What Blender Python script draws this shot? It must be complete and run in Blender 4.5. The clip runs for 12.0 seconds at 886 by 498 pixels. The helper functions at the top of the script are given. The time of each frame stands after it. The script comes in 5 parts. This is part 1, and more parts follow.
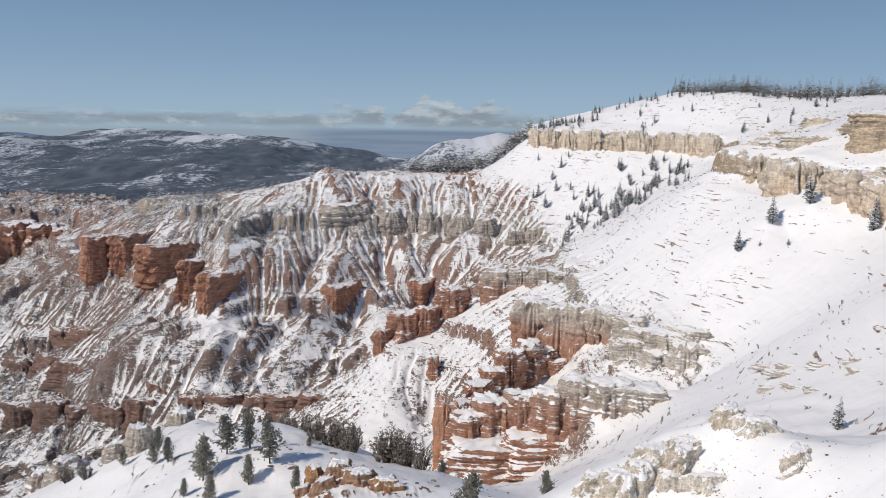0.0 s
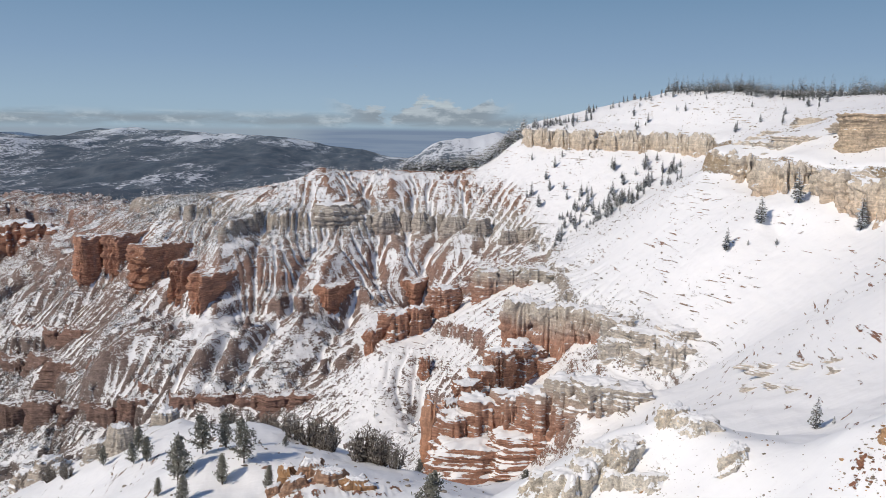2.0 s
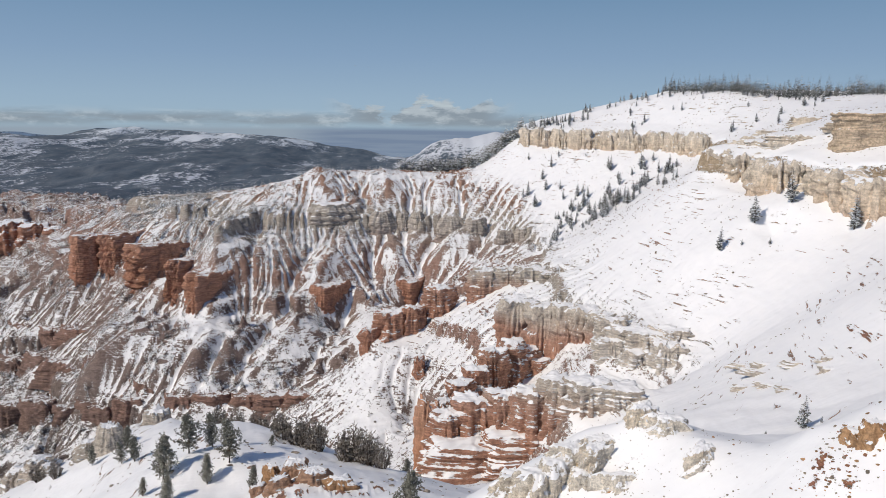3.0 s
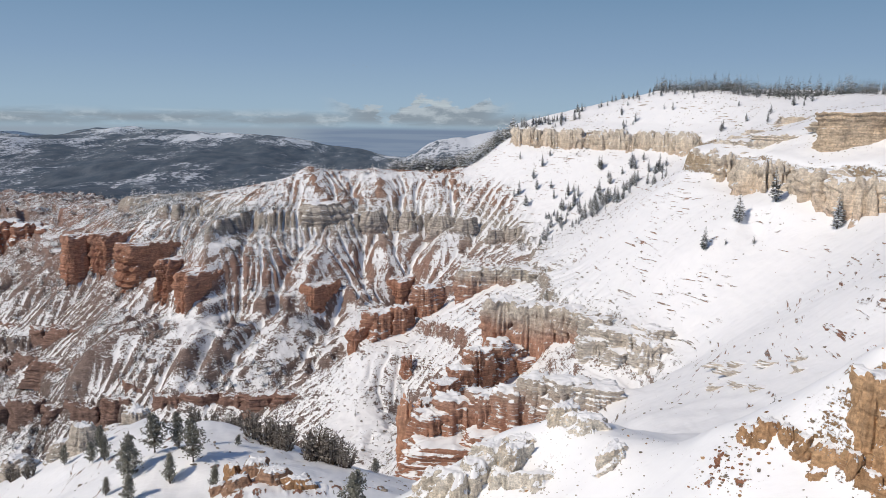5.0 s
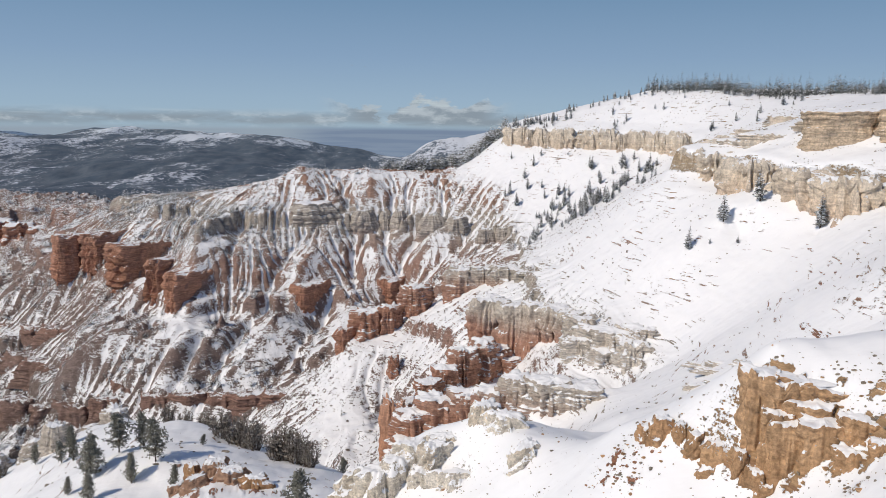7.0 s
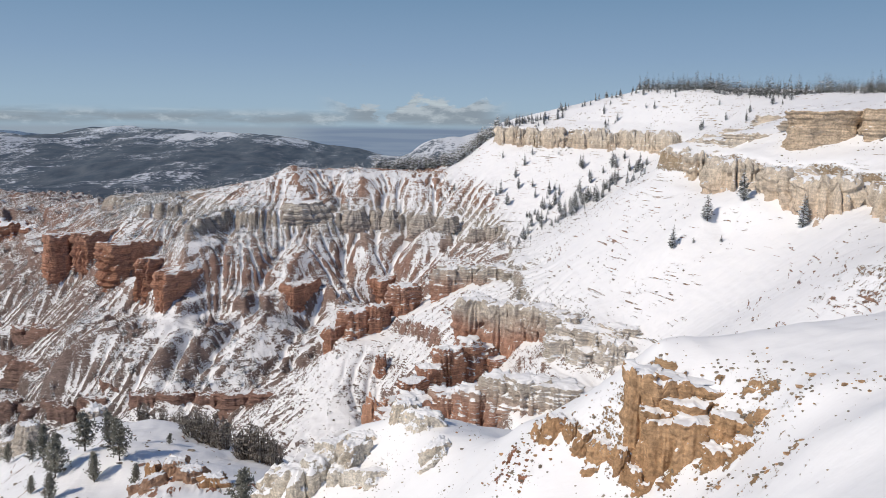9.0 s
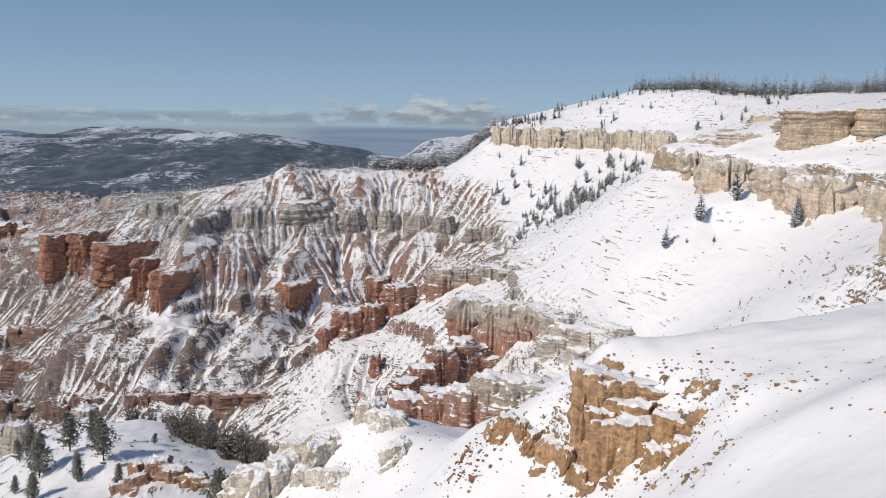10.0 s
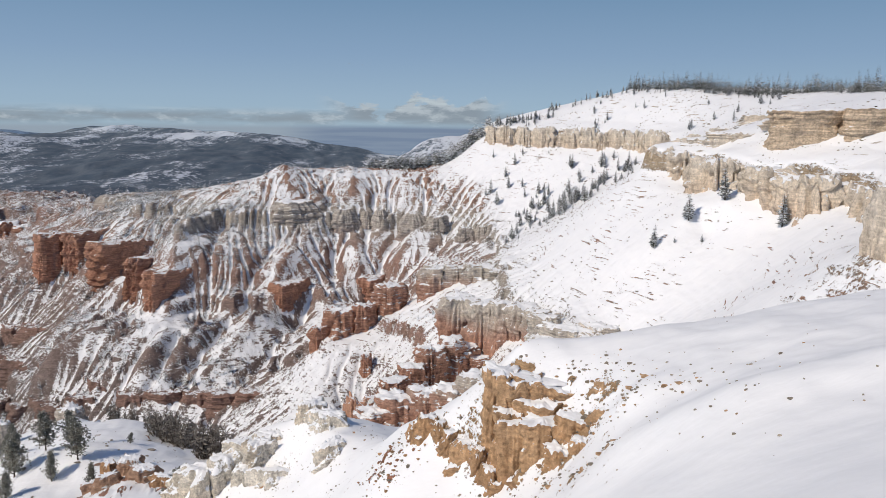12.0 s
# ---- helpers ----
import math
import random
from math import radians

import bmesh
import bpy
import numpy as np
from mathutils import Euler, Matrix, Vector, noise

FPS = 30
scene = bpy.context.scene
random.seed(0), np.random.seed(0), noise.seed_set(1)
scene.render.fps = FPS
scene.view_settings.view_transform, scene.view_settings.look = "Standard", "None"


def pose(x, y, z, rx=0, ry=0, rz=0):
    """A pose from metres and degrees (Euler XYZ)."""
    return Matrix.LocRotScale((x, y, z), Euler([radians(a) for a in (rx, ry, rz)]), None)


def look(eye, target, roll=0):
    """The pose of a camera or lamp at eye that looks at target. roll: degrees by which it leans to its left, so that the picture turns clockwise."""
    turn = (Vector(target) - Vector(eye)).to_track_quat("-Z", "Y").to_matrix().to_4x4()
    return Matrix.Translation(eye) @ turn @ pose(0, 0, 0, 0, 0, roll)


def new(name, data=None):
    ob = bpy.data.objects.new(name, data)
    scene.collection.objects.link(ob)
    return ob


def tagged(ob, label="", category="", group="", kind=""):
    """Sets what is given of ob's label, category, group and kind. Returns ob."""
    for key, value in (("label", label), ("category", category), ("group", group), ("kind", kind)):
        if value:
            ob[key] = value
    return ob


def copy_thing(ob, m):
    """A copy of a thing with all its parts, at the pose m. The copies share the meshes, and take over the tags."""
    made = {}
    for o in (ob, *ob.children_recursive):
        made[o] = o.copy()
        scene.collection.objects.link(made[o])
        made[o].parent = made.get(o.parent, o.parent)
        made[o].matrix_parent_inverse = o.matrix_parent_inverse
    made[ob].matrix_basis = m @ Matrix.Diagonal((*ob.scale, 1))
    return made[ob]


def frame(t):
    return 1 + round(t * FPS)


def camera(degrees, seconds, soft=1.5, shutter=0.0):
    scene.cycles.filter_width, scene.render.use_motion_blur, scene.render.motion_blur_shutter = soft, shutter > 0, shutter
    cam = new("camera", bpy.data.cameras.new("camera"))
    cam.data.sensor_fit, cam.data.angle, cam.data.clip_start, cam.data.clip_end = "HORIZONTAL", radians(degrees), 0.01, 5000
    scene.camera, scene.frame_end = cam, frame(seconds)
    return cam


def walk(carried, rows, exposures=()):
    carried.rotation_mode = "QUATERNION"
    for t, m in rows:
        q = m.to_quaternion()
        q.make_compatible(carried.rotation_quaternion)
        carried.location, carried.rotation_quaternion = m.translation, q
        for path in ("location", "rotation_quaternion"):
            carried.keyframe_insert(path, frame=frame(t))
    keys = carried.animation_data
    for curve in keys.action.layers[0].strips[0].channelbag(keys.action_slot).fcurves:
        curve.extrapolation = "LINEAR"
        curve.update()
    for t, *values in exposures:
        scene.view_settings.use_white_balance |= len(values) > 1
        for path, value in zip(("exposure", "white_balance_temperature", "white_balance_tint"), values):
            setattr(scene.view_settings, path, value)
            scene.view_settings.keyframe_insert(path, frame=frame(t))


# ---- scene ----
cam = camera(62.5, 12.0, soft=0.55)
PATH = [
    (0, (-14.371, -0.446, -0.122), (-14.402, 1.524, -0.466), 0.7),
    (0.5, (-13.425, -0.432, -0.103), (-13.455, 1.538, -0.447), 0.7),
    (1, (-12.431, -0.466, -0.1), (-12.461, 1.504, -0.445), 0.7),
    (1.5, (-11.501, -0.418, -0.09), (-11.531, 1.552, -0.435), 0.7),
    (2, (-10.48, -0.387, -0.108), (-10.509, 1.583, -0.453), 0.7),
    (2.5, (-9.454, -0.332, -0.128), (-9.482, 1.638, -0.473), 0.7),
    (3, (-8.297, -0.235, -0.127), (-8.325, 1.735, -0.473), 0.7),
    (5, (-2.783, -0.135, -0.111), (-2.809, 1.834, -0.458), 0.7),
    (5.5, (-1.33, 0.005, -0.184), (-1.355, 1.975, -0.531), 0.7),
    (6, (0.081, 0.153, -0.257), (0.056, 2.122, -0.604), 0.7),
    (6.5, (1.464, 0.21, -0.295), (1.439, 2.179, -0.642), 0.7),
    (7, (2.801, 0.266, -0.301), (2.777, 2.236, -0.648), 0.7),
    (7.2, (3.343, 0.279, -0.3), (3.32, 2.248, -0.647), 0.6),
    (9, (8.334, 0.242, -0.25), (8.312, 2.212, -0.599), 0.7),
    (9.5, (9.629, 0.222, -0.21), (9.607, 2.191, -0.559), 0.7),
    (10, (10.859, 0.177, -0.171), (10.837, 2.146, -0.52), 0.7),
    (10.5, (12.021, 0.147, -0.124), (11.999, 2.116, -0.474), 0.7),
    (11, (13.135, 0.083, -0.066), (13.113, 2.052, -0.417), 0.7),
    (11.5, (14.168, -0.028, 0.013), (14.146, 1.941, -0.338), 0.7),
    (12, (15.073, -0.103, 0.087), (15.051, 1.865, -0.264), 0.7),
]
walk(cam, [(t, look(eye, target, roll)) for t, eye, target, roll in PATH], exposures=((0, -0.04, 7250, 11.5), (12, -0.02, 7250, 11.5)))

# ---- light ----
SUN_AZ, SUN_EL = radians(238), radians(41)
world = bpy.data.worlds.new("sky")
scene.world = world
world.use_nodes = True
wn = world.node_tree.nodes
sky = wn.new("ShaderNodeTexSky")
sky.sky_type, sky.sun_disc = "NISHITA", False
sky.sun_elevation, sky.sun_rotation = SUN_EL, SUN_AZ
sky.altitude, sky.air_density, sky.dust_density, sky.ozone_density = 1500, 0.75, 0.1, 4.0
wn["Background"].inputs["Strength"].default_value = 0.118
world.node_tree.links.new(sky.outputs["Color"], wn["Background"].inputs["Color"])
sun_data = bpy.data.lights.new("sun", "SUN")
sun_data.energy, sun_data.angle, sun_data.color = 2.85, radians(0.5), (1.0, 0.95, 0.88)
sun_from = Vector((math.sin(SUN_AZ) * math.cos(SUN_EL), math.cos(SUN_AZ) * math.cos(SUN_EL), math.sin(SUN_EL)))
sun = new("sun", sun_data)
sun.matrix_world = look(sun_from * 500, (0, 0, 0))


# ---- materials ----
class Nodes:
    """Helpers for a node tree."""

    def __init__(self, name):
        self.mat = bpy.data.materials.new(name)
        self.mat.use_nodes = True
        self.tree = self.mat.node_tree
        self.bsdf = self.tree.nodes["Principled BSDF"]
        self.bsdf.inputs["Specular IOR Level"].default_value = 0.25

    def add(self, kind, **inputs):
        node = self.tree.nodes.new(kind)
        for key, value in inputs.items():
            self.put(node.inputs[key.replace("_", " ")], value)
        return node

    def put(self, socket, value):
        if isinstance(value, bpy.types.NodeSocket):
            self.tree.links.new(value, socket)
        else:
            socket.default_value = value

    def math(self, op, a, b=0.0):
        node = self.tree.nodes.new("ShaderNodeMath")
        node.operation = op
        self.put(node.inputs[0], a)
        self.put(node.inputs[1], b)
        return node.outputs[0]

    def scaled(self, vector, x, y, z):
        node = self.tree.nodes.new("ShaderNodeVectorMath")
        node.operation = "MULTIPLY"
        self.put(node.inputs[0], vector)
        node.inputs[1].default_value = (x, y, z)
        return node.outputs[0]

    def noise(self, vector, scale, detail=4.0, rough=0.55):
        return self.add("ShaderNodeTexNoise", Vector=vector, Scale=scale, Detail=detail, Roughness=rough).outputs["Fac"]

    def step(self, value, low, high, a=0.0, b=1.0):
        node = self.tree.nodes.new("ShaderNodeMapRange")
        node.interpolation_type = "SMOOTHSTEP"
        for i, v in enumerate((value, low, high, a, b)):
            self.put(node.inputs[i], v)
        return node.outputs[0]

    def ramp(self, value, stops):
        node = self.tree.nodes.new("ShaderNodeValToRGB")
        band = node.color_ramp
        while len(band.elements) < len(stops):
            band.elements.new(0.5)
        for el, (at, rgb) in zip(band.elements, stops):
            el.position, el.color = at, (*rgb, 1)
        self.put(node.inputs[0], value)
        return node.outputs[0]

    def mix(self, fac, a, b):
        node = self.tree.nodes.new("ShaderNodeMix")
        node.data_type = "RGBA"
        for socket, v in ((node.inputs[0], fac), (node.inputs[6], a), (node.inputs[7], b)):
            self.put(socket, (*v, 1) if isinstance(v, tuple) and len(v) == 3 else v)
        return node.outputs[2]

    def bump(self, height, distance, strength=1.0):
        node = self.add("ShaderNodeBump", Height=height, Distance=distance, Strength=strength)
        return node.outputs[0]


def strata_material(name, stops, low, high, limit=0.66, grain=1.0, shift=0.0, spread=0.34, catch=0.27, upright=False, run=0.0, warp=16.0, stains=1.0, ripple=0.0):
    """Bedded rock, coloured by its height in the beds, with snow lying wherever it is flat enough."""
    n = Nodes(name)
    geo = n.tree.nodes.new("ShaderNodeNewGeometry")
    pos = geo.outputs["Position"]
    xyz = n.add("ShaderNodeSeparateXYZ", Vector=pos)
    nor = n.add("ShaderNodeSeparateXYZ", Vector=geo.outputs["Normal"])
    # the beds sink a little towards the near side
    bed = n.math("SUBTRACT", n.math("ADD", xyz.outputs[2], 15.9 + shift), n.math("MULTIPLY", xyz.outputs[1], 0.03))
    big = n.noise(pos, 0.045 * grain, 3.0)
    fine = n.noise(n.scaled(pos, 0.12, 0.12, 1.6), grain, 5.0, 0.65)
    if upright:
        fine = n.math("ADD", n.math("MULTIPLY", fine, 0.4), n.math("MULTIPLY", n.noise(n.scaled(pos, 0.5, 0.5, 0.1), grain, 5.0, 0.6), 0.6))
    mid = n.noise(pos, 0.35 * grain, 5.0, 0.6)
    small = n.noise(pos, 1.4 * grain, 4.0, 0.6)
    at = n.math("ADD", bed, n.math("MULTIPLY", n.math("SUBTRACT", big, 0.5), warp))
    at = n.math("ADD", at, n.math("MULTIPLY", n.math("SUBTRACT", fine, 0.5), 0.56 * warp))
    rock = n.ramp(n.step(at, low, high), stops)
    # MapRange smooth ends only; keep it straight
    rock.node.inputs[0].links[0].from_node.interpolation_type = "LINEAR"
    streak = n.step(fine, 0.36, 0.66, 0.82 if run else 0.74, 1.1 if run else 1.2)
    rock = n.mix(1.0, rock, n.add("ShaderNodeCombineColor", Red=streak, Green=streak, Blue=streak).outputs[0])
    rock.node.blend_type = "MULTIPLY"
    stain = n.step(n.math("ADD", n.math("MULTIPLY", mid, 0.5), n.math("MULTIPLY", small, 0.5)), 0.36, 0.64, 1 - 0.34 * stains, 1 + 0.22 * stains)
    rock = n.mix(1.0, rock, n.add("ShaderNodeCombineColor", Red=stain, Green=stain, Blue=stain).outputs[0])
    rock.node.blend_type = "MULTIPLY"
    bare = n.tree.nodes.new("ShaderNodeAttribute")
    bare.attribute_name = "bare"
    lie = n.math("ADD", nor.outputs[2], n.math("MULTIPLY", n.math("SUBTRACT", mid, 0.5), spread))
    lie = n.math("ADD", lie, n.math("MULTIPLY", n.math("SUBTRACT", small, 0.5), spread))
    lie = n.math("ADD", lie, n.math("MULTIPLY", n.math("SUBTRACT", fine, 0.5), spread * (1 - run)))
    if run:
        # snow lies in runnels down the slope
        course = n.tree.nodes.new("ShaderNodeAttribute")
        course.attribute_name = "course"
        across = n.add("ShaderNodeCombineXYZ", X=n.math("MULTIPLY", course.outputs["Fac"], 0.42), Y=n.math("MULTIPLY", xyz.outputs[1], 0.022), Z=n.math("MULTIPLY", xyz.outputs[2], 0.02))
        runnel = n.noise(across.outputs[0], 1.0, 3.0, 0.6)
        where_ = n.noise(pos, 0.03, 3.0, 0.6)
        gullied = n.tree.nodes.new("ShaderNodeAttribute")
        gullied.attribute_name = "gullied"
        lie = n.math("ADD", lie, n.math("MULTIPLY", n.step(runnel, 0.36, 0.64, -0.5, 0.5), n.math("MULTIPLY", n.math("MULTIPLY", gullied.outputs["Fac"], n.step(where_, 0.4, 0.6, 0.25, 1.0)), run)))
        soft = n.noise(n.scaled(pos, 0.5, 0.06, 0.08), 1.0, 4.0, 0.65)
        lie = n.math("ADD", lie, n.math("MULTIPLY", n.math("SUBTRACT", soft, 0.5), 0.5))
        # thin beds show through the snow in broken lines
        line = n.noise(n.scaled(pos, 0.10, 0.10, 1.5), 1.0, 3.0, 0.6)
        where = n.noise(pos, 0.05, 4.0, 0.65)
        lie = n.math("SUBTRACT", lie, n.math("MULTIPLY", n.step(line, 0.575, 0.65, 0.0, 0.9), n.step(where, 0.44, 0.58)))
        speck = n.noise(pos, 0.9, 3.0, 0.75)
        lie = n.math("SUBTRACT", lie, n.math("MULTIPLY", n.step(speck, 0.34, 0.66, -0.26, 0.28), n.math("ADD", n.math("MULTIPLY", gullied.outputs["Fac"], 0.6), 0.4)))
        fleck = n.noise(pos, 2.4, 2.0, 0.7)
        lie = n.math("SUBTRACT", lie, n.math("MULTIPLY", n.step(fleck, 0.34, 0.66, -0.15, 0.15), n.math("ADD", n.math("MULTIPLY", gullied.outputs["Fac"], 0.92), 0.08)))
    lie = n.math("SUBTRACT", lie, bare.outputs["Fac"])
    snow = n.step(lie, limit - 0.035, limit + 0.045)
    # thin snow caught on the beds of steep faces
    caught = n.math("ADD", n.math("MULTIPLY", n.math("SUBTRACT", fine, 0.5), 1.6), n.math("MULTIPLY", n.math("SUBTRACT", mid, 0.5), 0.9))
    caught = n.math("SUBTRACT", n.math("ADD", caught, n.math("MULTIPLY", nor.outputs[2], 0.45)), n.math("MULTIPLY", bare.outputs["Fac"], 0.5))
    snow = n.math("MAXIMUM", snow, n.step(caught, catch, catch + 0.09))
    drift = n.noise(n.scaled(pos, 0.5, 0.25, 0.5), 0.5, 3.0)
    white = n.mix(drift, (0.835, 0.848, 0.872), (0.92, 0.921, 0.925))
    n.put(n.bsdf.inputs["Base Color"], n.mix(snow, rock, white))
    n.put(n.bsdf.inputs["Roughness"], n.step(snow, 0.0, 1.0, 0.92, 0.6))
    rough = n.math("ADD", n.math("MULTIPLY", fine, 0.8), n.math("MULTIPLY", small, 0.5))
    rock_part = n.math("SUBTRACT", 1.0, snow)
    height = n.math("ADD", n.math("MULTIPLY", rough, n.math("MULTIPLY", rock_part, 0.9)), n.math("MULTIPLY", snow, 0.25))
    height = n.math("ADD", height, n.math("MULTIPLY", drift, 0.12))
    if ripple:
        # wind crusts and ripples on the open snow
        crust = n.noise(n.scaled(pos, 0.15 * grain, 0.3 * grain, 0.2 * grain), 1.0, 6.0, 0.5)
        height = n.math("ADD", height, n.math("MULTIPLY", crust, ripple))
    n.put(n.bsdf.inputs["Normal"], n.bump(height, (1.5 if run else 1.0) / grain, 1.0))
    return n.mat


BEDS = [(0.0, (0.25, 0.16, 0.125)), (0.16, (0.31, 0.19, 0.145)), (0.36, (0.46, 0.235, 0.16)), (0.50, (0.49, 0.265, 0.185)), (0.548, (0.50, 0.30, 0.225)),
        (0.578, (0.56, 0.47, 0.40)), (0.60, (0.62, 0.56, 0.485)), (0.645, (0.60, 0.54, 0.45)), (0.665, (0.46, 0.28, 0.20)), (0.84, (0.47, 0.30, 0.20)), (0.9, (0.56, 0.46, 0.33)), (1.0, (0.54, 0.44, 0.30))]
SOIL = [(0.0, (0.22, 0.185, 0.17)), (0.16, (0.25, 0.20, 0.18)), (0.36, (0.31, 0.225, 0.195)), (0.50, (0.39, 0.24, 0.19)), (0.565, (0.41, 0.32, 0.275)),
        (0.60, (0.49, 0.445, 0.39)), (0.645, (0.48, 0.40, 0.335)), (0.665, (0.45, 0.295, 0.23)), (0.75, (0.45, 0.28, 0.21)), (0.785, (0.42, 0.21, 0.145)), (0.84, (0.47, 0.32, 0.235)), (0.9, (0.50, 0.40, 0.29)), (1.0, (0.50, 0.35, 0.21))]
LAND_MAT = strata_material("snowy_badland", SOIL, -175, 5, limit=0.65, run=0.66, catch=0.40, spread=0.4, ripple=0.22)
BAND_MAT = strata_material("snow_banded_cliff_rock", BEDS, -175, 5, limit=0.72, spread=0.34, catch=0.17, stains=0.7)
CRAG_MAT = strata_material("bedded_cliff_rock", BEDS, -175, 5, limit=0.80, spread=0.34, stains=0.7)
BROWN_BEDS = [(at, (0.80 * r_ + 0.01, 0.84 * g_ + 0.012, 0.88 * b_ + 0.016)) for at, (r_, g_, b_) in BEDS]
FOOT_MAT = strata_material("brown_column_rock", BROWN_BEDS, -175, 5, limit=0.95, spread=0.4, catch=0.52, stains=0.9)
BUTTE_MAT = strata_material("red_butte_rock", BEDS, -175, 5, limit=0.9, spread=0.4, catch=0.46, stains=0.9)
FLUTE_MAT = strata_material("fluted_cliff_rock", BEDS, -175, 5, limit=0.77, spread=0.3, stains=0.6, upright=True, shift=-1.0)
DOME_BEDS = [(0.0, (0.40, 0.24, 0.185)), (0.35, (0.43, 0.34, 0.295)), (0.5, (0.50, 0.445, 0.395)), (1.0, (0.52, 0.475, 0.42))]
DOME_MAT = strata_material("grey_dome_limestone", DOME_BEDS, -84, -56, limit=0.80, spread=0.3, catch=0.5, warp=6.0)
CREAM_BEDS = [(0.0, (0.64, 0.46, 0.35)), (0.3, (0.66, 0.53, 0.41)), (0.55, (0.67, 0.575, 0.465)), (0.75, (0.69, 0.62, 0.535)), (1.0, (0.64, 0.55, 0.45))]
EDGE_BEDS = [(0.0, (0.46, 0.37, 0.31)), (0.5, (0.54, 0.46, 0.39)), (1.0, (0.58, 0.52, 0.45))]
EDGE_MAT = strata_material("pale_edge_rock", EDGE_BEDS, -110, -65, limit=0.74, spread=0.34, catch=0.3, stains=0.8)
FIN_BEDS = [(0.0, (0.50, 0.235, 0.14)), (0.5, (0.54, 0.27, 0.165)), (1.0, (0.56, 0.32, 0.22))]
FIN_MAT = strata_material("orange_fin_rock", FIN_BEDS, -125, -90, limit=0.8, spread=0.3, catch=0.5, upright=True, stains=0.6)
LEDGE_BEDS = [(0.0, (0.60, 0.45, 0.38)), (0.4, (0.70, 0.63, 0.55)), (0.7, (0.72, 0.66, 0.59)), (1.0, (0.68, 0.61, 0.53))]
LEDGE_MAT = strata_material("cream_ledge_limestone", LEDGE_BEDS, -90, -62, limit=0.72, spread=0.36, catch=0.20, stains=0.7)
TIER_BEDS = [(0.0, (0.54, 0.39, 0.27)), (0.4, (0.58, 0.45, 0.32)), (0.7, (0.62, 0.49, 0.36)), (1.0, (0.56, 0.43, 0.31))]
RIM_MAT = strata_material("cream_rim_limestone", CREAM_BEDS, -32, 6, limit=0.72, spread=0.4, catch=0.34, upright=True, stains=0.7)
TIER_MAT = strata_material("tan_tier_rock", TIER_BEDS, -40, 24, limit=0.74, spread=0.24, catch=0.55)
TAN = [(0.0, (0.41, 0.24, 0.13)), (0.35, (0.47, 0.29, 0.162)), (0.6, (0.51, 0.335, 0.20)), (0.8, (0.44, 0.26, 0.14)), (1.0, (0.54, 0.385, 0.255))]
NEAR_MAT = strata_material("tan_sandstone", TAN, -8, 14, limit=0.62, grain=4.0, spread=0.6, catch=0.42, upright=True, stains=0.9)
PALE = [(0.0, (0.60, 0.42, 0.28)), (0.3, (0.66, 0.575, 0.46)), (0.6, (0.70, 0.645, 0.56)), (0.8, (0.62, 0.51, 0.385)), (1.0, (0.70, 0.65, 0.57))]
PALE_MAT = strata_material("pale_limestone", PALE, -20, 0, limit=0.46, grain=5.0, spread=0.9, catch=0.28, upright=True)
SPUR_BEDS = [(0.0, (0.58, 0.48, 0.34)), (0.22, (0.56, 0.44, 0.29)), (0.34, (0.36, 0.17, 0.11)), (0.47, (0.36, 0.17, 0.11)), (0.56, (0.44, 0.285, 0.16)), (1.0, (0.46, 0.30, 0.175))]
SPUR_MAT = strata_material("snow_over_tan_ground", SPUR_BEDS, -12, 8, limit=0.60, grain=4.0, spread=0.8, catch=0.7, warp=3.0, stains=0.45, ripple=0.2)
RUST = [(0.0, (0.20, 0.085, 0.055)), (0.5, (0.26, 0.115, 0.07)), (1.0, (0.34, 0.18, 0.115))]


STONY = [(0.0, (0.20, 0.17, 0.145)), (0.5, (0.27, 0.23, 0.19)), (1.0, (0.34, 0.29, 0.23))]
GREY_STONE = strata_material("grey_brown_stone", STONY, -60, 10, limit=1.12, grain=4.0, catch=2.0)
TAN_STONE = strata_material("tan_stone", TAN, -8, 14, limit=1.12, grain=4.0, catch=2.0)
RUST_STONE = strata_material("rust_stone", RUST, -60, 10, limit=1.12, grain=4.0, catch=2.0)
SCREE_MAT = strata_material("bare_scree", STONY, -120, 5, limit=1.08, catch=2.0)


def snow_material():
    n = Nodes("deep_snow")
    geo = n.tree.nodes.new("ShaderNodeNewGeometry")
    drift = n.noise(geo.outputs["Position"], 1.2, 4.0)
    n.put(n.bsdf.inputs["Base Color"], n.mix(drift, (0.835, 0.848, 0.872), (0.92, 0.921, 0.925)))
    n.bsdf.inputs["Roughness"].default_value = 0.6
    n.put(n.bsdf.inputs["Normal"], n.bump(drift, 0.1, 0.6))
    return n.mat


SNOW_MAT = snow_material()


